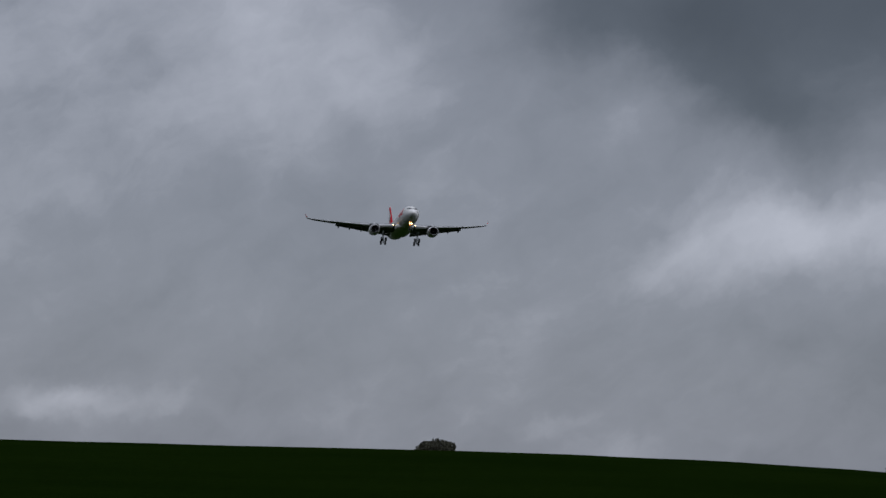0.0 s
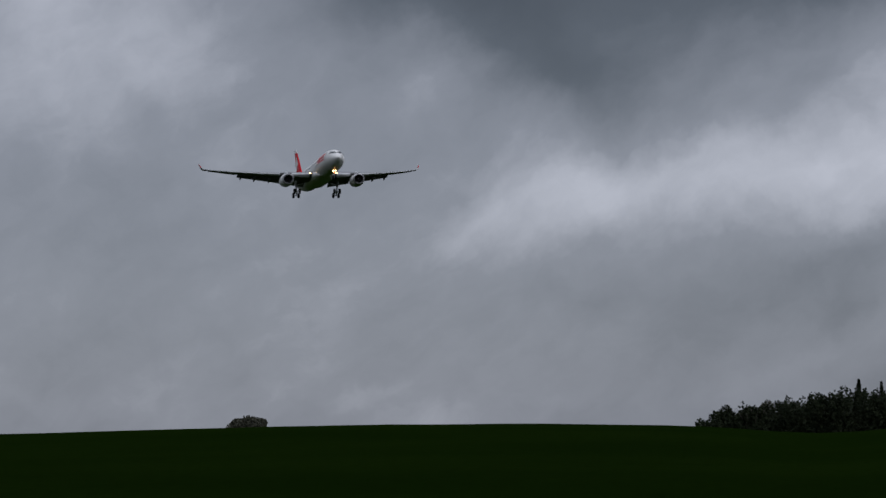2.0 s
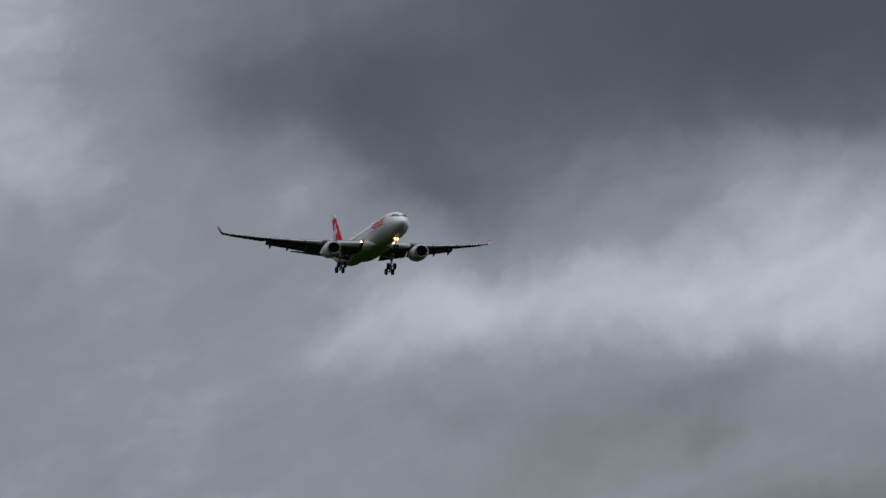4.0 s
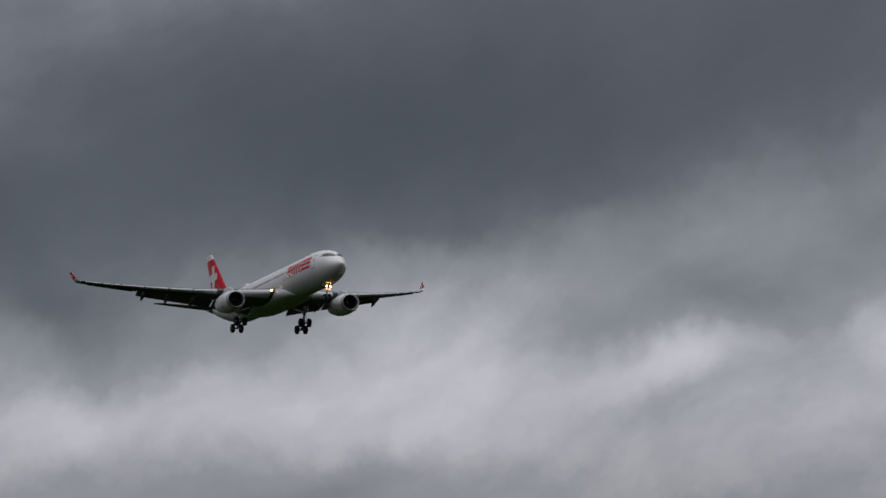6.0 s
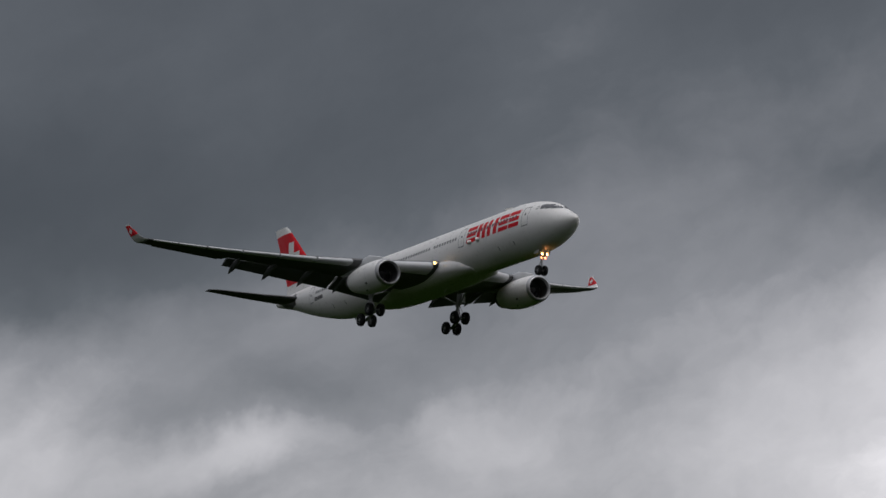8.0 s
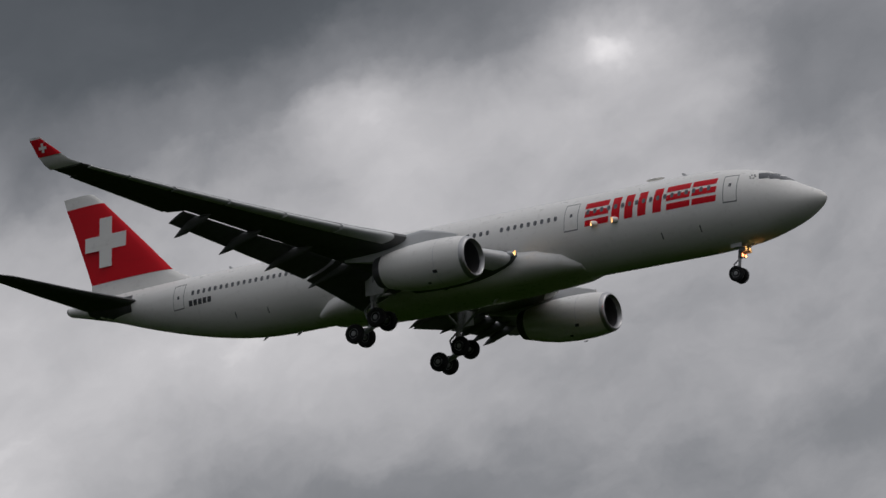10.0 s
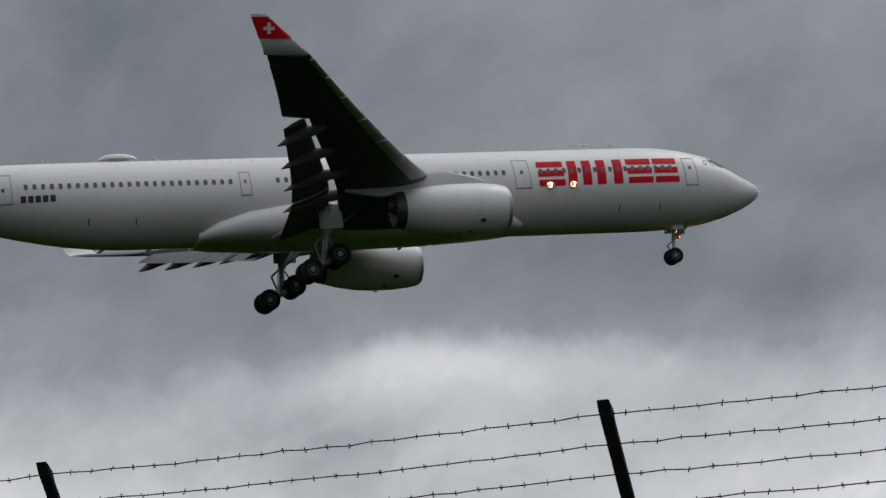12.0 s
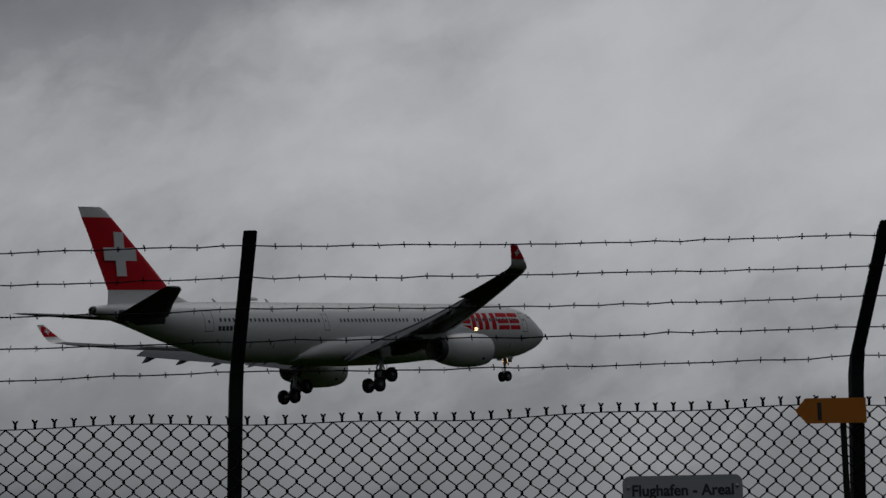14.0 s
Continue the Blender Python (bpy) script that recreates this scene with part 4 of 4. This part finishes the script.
def build_wood():
    rng = np.random.default_rng(11)
    line = smooth_table([(-69.7, 0.40), (-69.3, 0.68), (-68.6, 0.76), (-68.2, 0.92), (-67.3, 1.0), (-66.3, 0.99), (-65.3, 1.04), (-62, 1.04), (-57, 0.9)])
    dark, pale = [], []
    for row in range(5):
        for az in np.arange(-69.55, -57, 0.42):
            a, r = az + rng.uniform(-0.15, 0.15), 428 + 9 * row + rng.uniform(-3, 3)
            foot = at_view(a, r)
            h = 1.65 + r * math.tan(radians(float(line(max(a, -69.6))[0]) * rng.uniform(0.82, 1.05))) - foot[2]
            spots = crown_spots(rng, foot + [0, 0, 0.02 * h], rng.uniform(1.8, 2.8), h * 0.96, 1500, 12)
            (pale if row > 2 and rng.uniform() < 0.5 else dark).append(spots)
    for spots, m, text in ((dark, LEAF, "dark leafy wood at the field's edge"), (pale, LEAF_PALE, "paler budding trees within the wood")):
        tagged(new("wood", cloud_mesh("wood", np.concatenate(spots), 0.22, m, 12)), text, "wood", kind="stuff")


def build_far_wood():
    rng = np.random.default_rng(21)
    spots = []
    for r in (1250, 1310, 1370, 1400):
        for az in np.arange(30, 66, 0.16):
            a = az + rng.uniform(-0.08, 0.08)
            foot = at_view(a, r)
            spots.append(crown_spots(rng, foot - [0, 0, 2], rng.uniform(3.0, 4.8), rng.uniform(8, 11), 110, 6, rng.uniform() < 0.4))
    tagged(new("hill_wood", cloud_mesh("hill_wood", np.concatenate(spots), 1.2, HAZY_LEAF, 22)), "dark wooded ridge far beyond the fence, haze painted into its leaves", "wood", kind="stuff")


build_wood()
build_far_wood()


# ---- the airport fence: u runs along it, v away from the camera ----
F_U, F_V = Vector((0.7413, -0.6712, 0)), Vector((0.6712, 0.7413, 0))
F_LOW, F_TIP = 11.28, 10.90
MESH_TOP, BEND, TIP = 2.636, 2.83, 3.311
POST_S = [1.375 + 2.5 * (k - 3) for k in range(-3, 9)]


def f_at(s, v, z):
    return F_U * s + F_V * v + Vector((0, 0, z + 0.011 * (s - 1.39)))


fence = thing("airport_fence", "dark post and chain-link fence with five strands of barbed wire", "fence")


def build_posts():
    # an upright square post, bent towards the camera at the top and cut off level
    h = 0.026
    rings = []
    for v, z, dv in ((F_LOW, -0.05, 0), (F_LOW, BEND - 0.06, 0), (F_LOW - 0.02, BEND + 0.02, 0.0), (F_TIP + 0.02, TIP - 0.04, 0), (F_TIP, TIP, 0.0)):
        rings.append([F_U * (a * h + LEAN * (z - TIP)) + F_V * (v - F_LOW + b * h * (1.0 if z < BEND else 1.1)) + Vector((0, 0, z + (0.0 if z < BEND else -b * 0.02))) for a, b in ((-1, -0.82), (-0.82, -1), (0.82, -1), (1, -0.82), (1, 0.82), (0.82, 1), (-0.82, 1), (-1, 0.82))])
    me = finish("post", loft(rings), POST, True)
    for s in POST_S:
        ob = new("post", me)
        ob.parent = fence
        ob.matrix_basis = Matrix.Translation(f_at(s, F_LOW, 0))


LEAN = 0.038
build_posts()


def strand(name, points, r, mat, label, extra=None):
    bm = tube(points, r, 5)
    for a, b in extra or ():
        tube([a, b], r * 0.62, 4, bm)
    return part(name, bm, mat, fence, label)


def build_barbed_wire():
    rng = np.random.default_rng(31)
    for i in range(5):
        f = (i + 0.35) / 5.0
        v, z = F_TIP + (F_LOW - F_TIP) * f, TIP - 0.038 - i * 0.1105
        pts, barbs = [], []
        a = POST_S[0]
        step = 0.098
        while a < POST_S[-1]:
            u = ((a - POST_S[0]) / 2.5) % 1.0
            sag = -0.012 * 4 * u * (1 - u)
            p = f_at(a, v - 0.06, z + sag + rng.normal(0, 0.0022))
            pts.append(p)
            for _ in range(2):
                d = (F_U * rng.uniform(-0.45, 0.45) + F_V * rng.uniform(-0.7, 0.7) + Vector((0, 0, rng.choice([-1, 1])))).normalized() * 0.013
                barbs.append((p - d * 0.9, p + d))
            d = F_U * 0.011
            barbs.append((p - d + Vector((0, 0, 0.002)), p + d + Vector((0, 0, -0.002))))
            a += step
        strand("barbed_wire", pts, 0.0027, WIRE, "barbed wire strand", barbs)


build_barbed_wire()


def build_chain_link():
    w, wire = 0.0367, 0.0054
    s0, s1 = POST_S[1], POST_S[9]
    n = int((s1 - s0) / w)
    m = int(MESH_TOP / w)
    rng = np.random.default_rng(41)
    verts, faces = [], []

    def add_bar(points):
        base = len(verts)
        for s, v, z in points:
            for a in (0.5, 2.594, 4.689):
                p = f_at(s + wire * math.cos(a), v + wire * math.sin(a), z)
                verts.append((p.x, p.y, p.z))
        for i in range(len(points) - 1):
            for j in range(3):
                q = (j + 1) % 3
                faces.append((base + 3 * i + j, base + 3 * i + q, base + 3 * i + 3 + q, base + 3 * i + 3 + j))

    def wave(s):
        return 0.008 * math.sin(s * 2.3) + 0.005 * math.sin(s * 7.1 + 1)
    for i in range(n):
        s = s0 + i * w
        pts = []
        for j in range(m + 1):
            edge = (i + j) % 2
            x = s + w * edge + (0.0012 if edge else -0.0012)
            # the wires hook round each other, so each bend stands upright for a short way
            v, z = F_LOW - 0.055 + (0.0025 if j % 2 else -0.0025), MESH_TOP - j * w + wave(x)
            pts += [(x, v, z + 0.0045), (x, v, z - 0.0045)] if 0 < j < m else [(x, v, z)]
        add_bar(pts)
        if i % 2 == 1:
            # the twisted ends above the top row
            z = MESH_TOP + wave(s)
            add_bar([(s, F_LOW - 0.055, z), (s + 0.001, F_LOW - 0.056, z + 0.018), (s - 0.009, F_LOW - 0.06, z + 0.033 + rng.uniform(0, 0.004))])
            add_bar([(s, F_LOW - 0.053, z), (s - 0.001, F_LOW - 0.052, z + 0.018), (s + 0.009, F_LOW - 0.05, z + 0.033 + rng.uniform(0, 0.004))])
    me = bpy.data.meshes.new("chain_link")
    me.from_pydata(verts, [], faces)
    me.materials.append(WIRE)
    ob = new("chain_link", me)
    ob.parent = fence
    tagged(ob, "woven galvanised chain-link mesh", kind="stuff")
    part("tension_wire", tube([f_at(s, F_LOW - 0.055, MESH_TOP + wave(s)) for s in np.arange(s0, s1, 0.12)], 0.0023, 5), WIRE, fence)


build_chain_link()


# ---- signs on the fence ----
def lettering(words, size, parent, m, label):
    cu = bpy.data.curves.new("lettering", "FONT")
    cu.body, cu.size, cu.extrude, cu.align_x, cu.offset = words, size, 0.001, "CENTER", 0.0015
    text = new("lettering_source", cu)
    me = bpy.data.meshes.new_from_object(text.evaluated_get(bpy.context.evaluated_depsgraph_get()))
    bpy.data.objects.remove(text)
    me.materials.clear()
    me.materials.append(INK)
    ob = new("lettering", me)
    ob.parent = parent
    ob.matrix_basis = m
    return tagged(ob, label)


def plate(outline, depth):
    bm = bmesh.new()
    a = [bm.verts.new((x, y, 0)) for x, y in outline]
    b = [bm.verts.new((x, y, -depth)) for x, y in outline]
    bm.faces.new(a), bm.faces.new(b)
    for i in range(len(a)):
        j = (i + 1) % len(a)
        bm.faces.new((a[i], a[j], b[j], b[i]))
    return bm


def rounded(w, h, r, k=5):
    out = []
    for cx, cy, t0 in ((w - r, h - r, 0), (r, h - r, 90), (r, r, 180), (w - r, r, 270)):
        out += [(cx + r * math.cos(radians(t0 + 90 * i / k)), cy + r * math.sin(radians(t0 + 90 * i / k))) for i in range(k + 1)]
    return out


def facing(s, v, z):
    """Local x along the fence, y up, z towards the camera."""
    m = Matrix((F_U, Vector((0, 0, 1)), -F_V)).transposed().to_4x4()
    return Matrix.Translation(f_at(s, v, z)) @ m


def annulus(r0, r1, k=40):
    bm = bmesh.new()
    rows = [[bm.verts.new((r * math.cos(2 * math.pi * i / k), r * math.sin(2 * math.pi * i / k), z)) for i in range(k)] for r, z in ((r0, 0.0), (r0, 0.002), (r1, 0.002), (r1, 0.0))]
    for a, b in zip(rows, rows[1:] + rows[:1]):
        for i in range(k):
            bm.faces.new((a[i], a[(i + 1) % k], b[(i + 1) % k], b[i]))
    return bm


def build_signs():
    area = thing("area_sign", "grey rounded airport boundary sign with a red ring", "sign")
    w, h = 0.485, 0.66
    area.matrix_world = facing(2.85, F_LOW - 0.085, 2.385 - h)
    part("plate", plate(rounded(w, h, 0.03), 0.004), SIGN, area, "grey metal plate", False)
    lettering("Flughafen - Areal", 0.061, area, pose(w / 2, h - 0.078, 0.0005), "dark printed words")
    ring_ = part("ring", annulus(0.15, 0.195), SIGN_RED, area, "red prohibition ring", False)
    ring_.location = (w / 2, h - 0.31, 0.001)
    for x in (0.022, w - 0.022):
        bm = loft([ring((x, h - 0.045, z), (0, 0, 1), r, 8) for z, r in ((0, 0.008), (0.004, 0.008), (0.006, 0.004))])
        part("screw", bm, METAL, area)
    arrow = thing("arrow_sign", "yellow arrow-shaped trail sign beside a fence post", "sign")
    arrow.matrix_world = facing(3.56, F_LOW - 0.115, 2.568)
    part("plate", plate([(0, 0.048), (0.042, 0.0), (0.29, 0.0), (0.29, 0.1), (0.04, 0.1), (0.0, 0.055)], 0.003), YELLOW, arrow, "yellow enamel plate", False)
    part("symbol", plate([(0.088, 0.012), (0.104, 0.012), (0.104, 0.082), (0.088, 0.082)], -0.0012), INK, arrow, "plain dark bar", False)
    pole = part("pole", tube([(0.198, -2.62, -0.02), (0.198, 0.09, -0.02)], 0.013, 10), POST, arrow, "thin dark pole")
    pole.location = (0, 0, 0)


build_signs()

# seconds, nose position (x, y, z), bank, pitch (negative: nose up) and heading in degrees
FLIGHT = [
    (0, -896.34, 173.43, 83.50, -0.03, -3.74, -3.62),
    (0.5, -854.27, 173.43, 81.84, -0.03, -3.54, -3.69),
    (1, -812.29, 173.43, 80.18, -0.19, -3.22, -3.42),
    (1.5, -770.41, 173.43, 78.51, -0.12, -3.29, -2.92),
    (2, -728.61, 173.43, 76.85, -0.15, -3.27, -2.46),
    (2.2, -711.92, 173.43, 76.18, 0.00, -3.46, -2.89),
    (2.6, -678.57, 173.43, 74.85, 0.03, -3.45, -2.87),
    (3, -645.29, 173.43, 73.52, 0.05, -3.44, -2.84),
    (3.4, -612.06, 173.43, 72.19, 0.07, -3.44, -2.82),
    (3.9, -570.60, 173.43, 70.53, 0.10, -3.43, -2.79),
    (4.3, -537.50, 173.43, 69.20, 0.13, -3.42, -2.77),
    (4.5, -520.97, 173.43, 68.53, 0.11, -3.43, -3.01),
    (5, -479.72, 173.43, 66.87, 0.37, -2.63, -2.98),
    (5.5, -438.55, 173.43, 65.20, 0.51, -2.02, -2.92),
    (6, -397.47, 173.43, 63.54, 0.61, -1.96, -2.85),
    (6.5, -356.49, 173.43, 61.88, 0.61, -2.16, -2.77),
    (7, -315.59, 173.43, 60.21, 0.29, -2.75, -2.79),
    (7.2, -299.26, 173.43, 59.55, 0.23, -2.70, -2.97),
    (7.6, -266.63, 173.43, 58.22, 0.08, -2.87, -2.86),
    (8, -234.06, 173.43, 56.88, -0.07, -3.04, -2.75),
    (8.4, -201.56, 173.43, 55.55, -0.21, -3.22, -2.65),
    (8.9, -161.00, 173.43, 53.89, -0.40, -3.43, -2.51),
    (9.3, -128.62, 173.43, 52.56, -0.55, -3.60, -2.40),
    (9.5, -112.45, 173.43, 51.89, -0.62, -3.76, -2.28),
    (10, -72.10, 173.43, 50.23, -0.50, -3.61, -2.39),
    (10.5, -31.83, 173.43, 48.57, -0.51, -3.57, -2.71),
    (11, 8.35, 173.43, 46.90, 0.09, -3.43, -2.73),
    (11.5, 48.43, 173.43, 45.24, 0.06, -3.38, -2.86),
    (12, 88.43, 173.43, 43.47, 0.45, -3.25, -2.89),
    (12.5, 128.34, 173.43, 41.91, 0.46, -4.00, -2.81),
    (13, 168.15, 173.43, 40.25, 0.04, -4.16, -2.91),
    (13.5, 207.88, 173.43, 38.58, -0.55, -4.15, -2.98),
    (14, 247.52, 173.43, 36.92, -0.84, -4.22, -2.83),
]


def motions():
    walk(airliner, [(t, pose(*p)) for t, *p in FLIGHT])


motions()
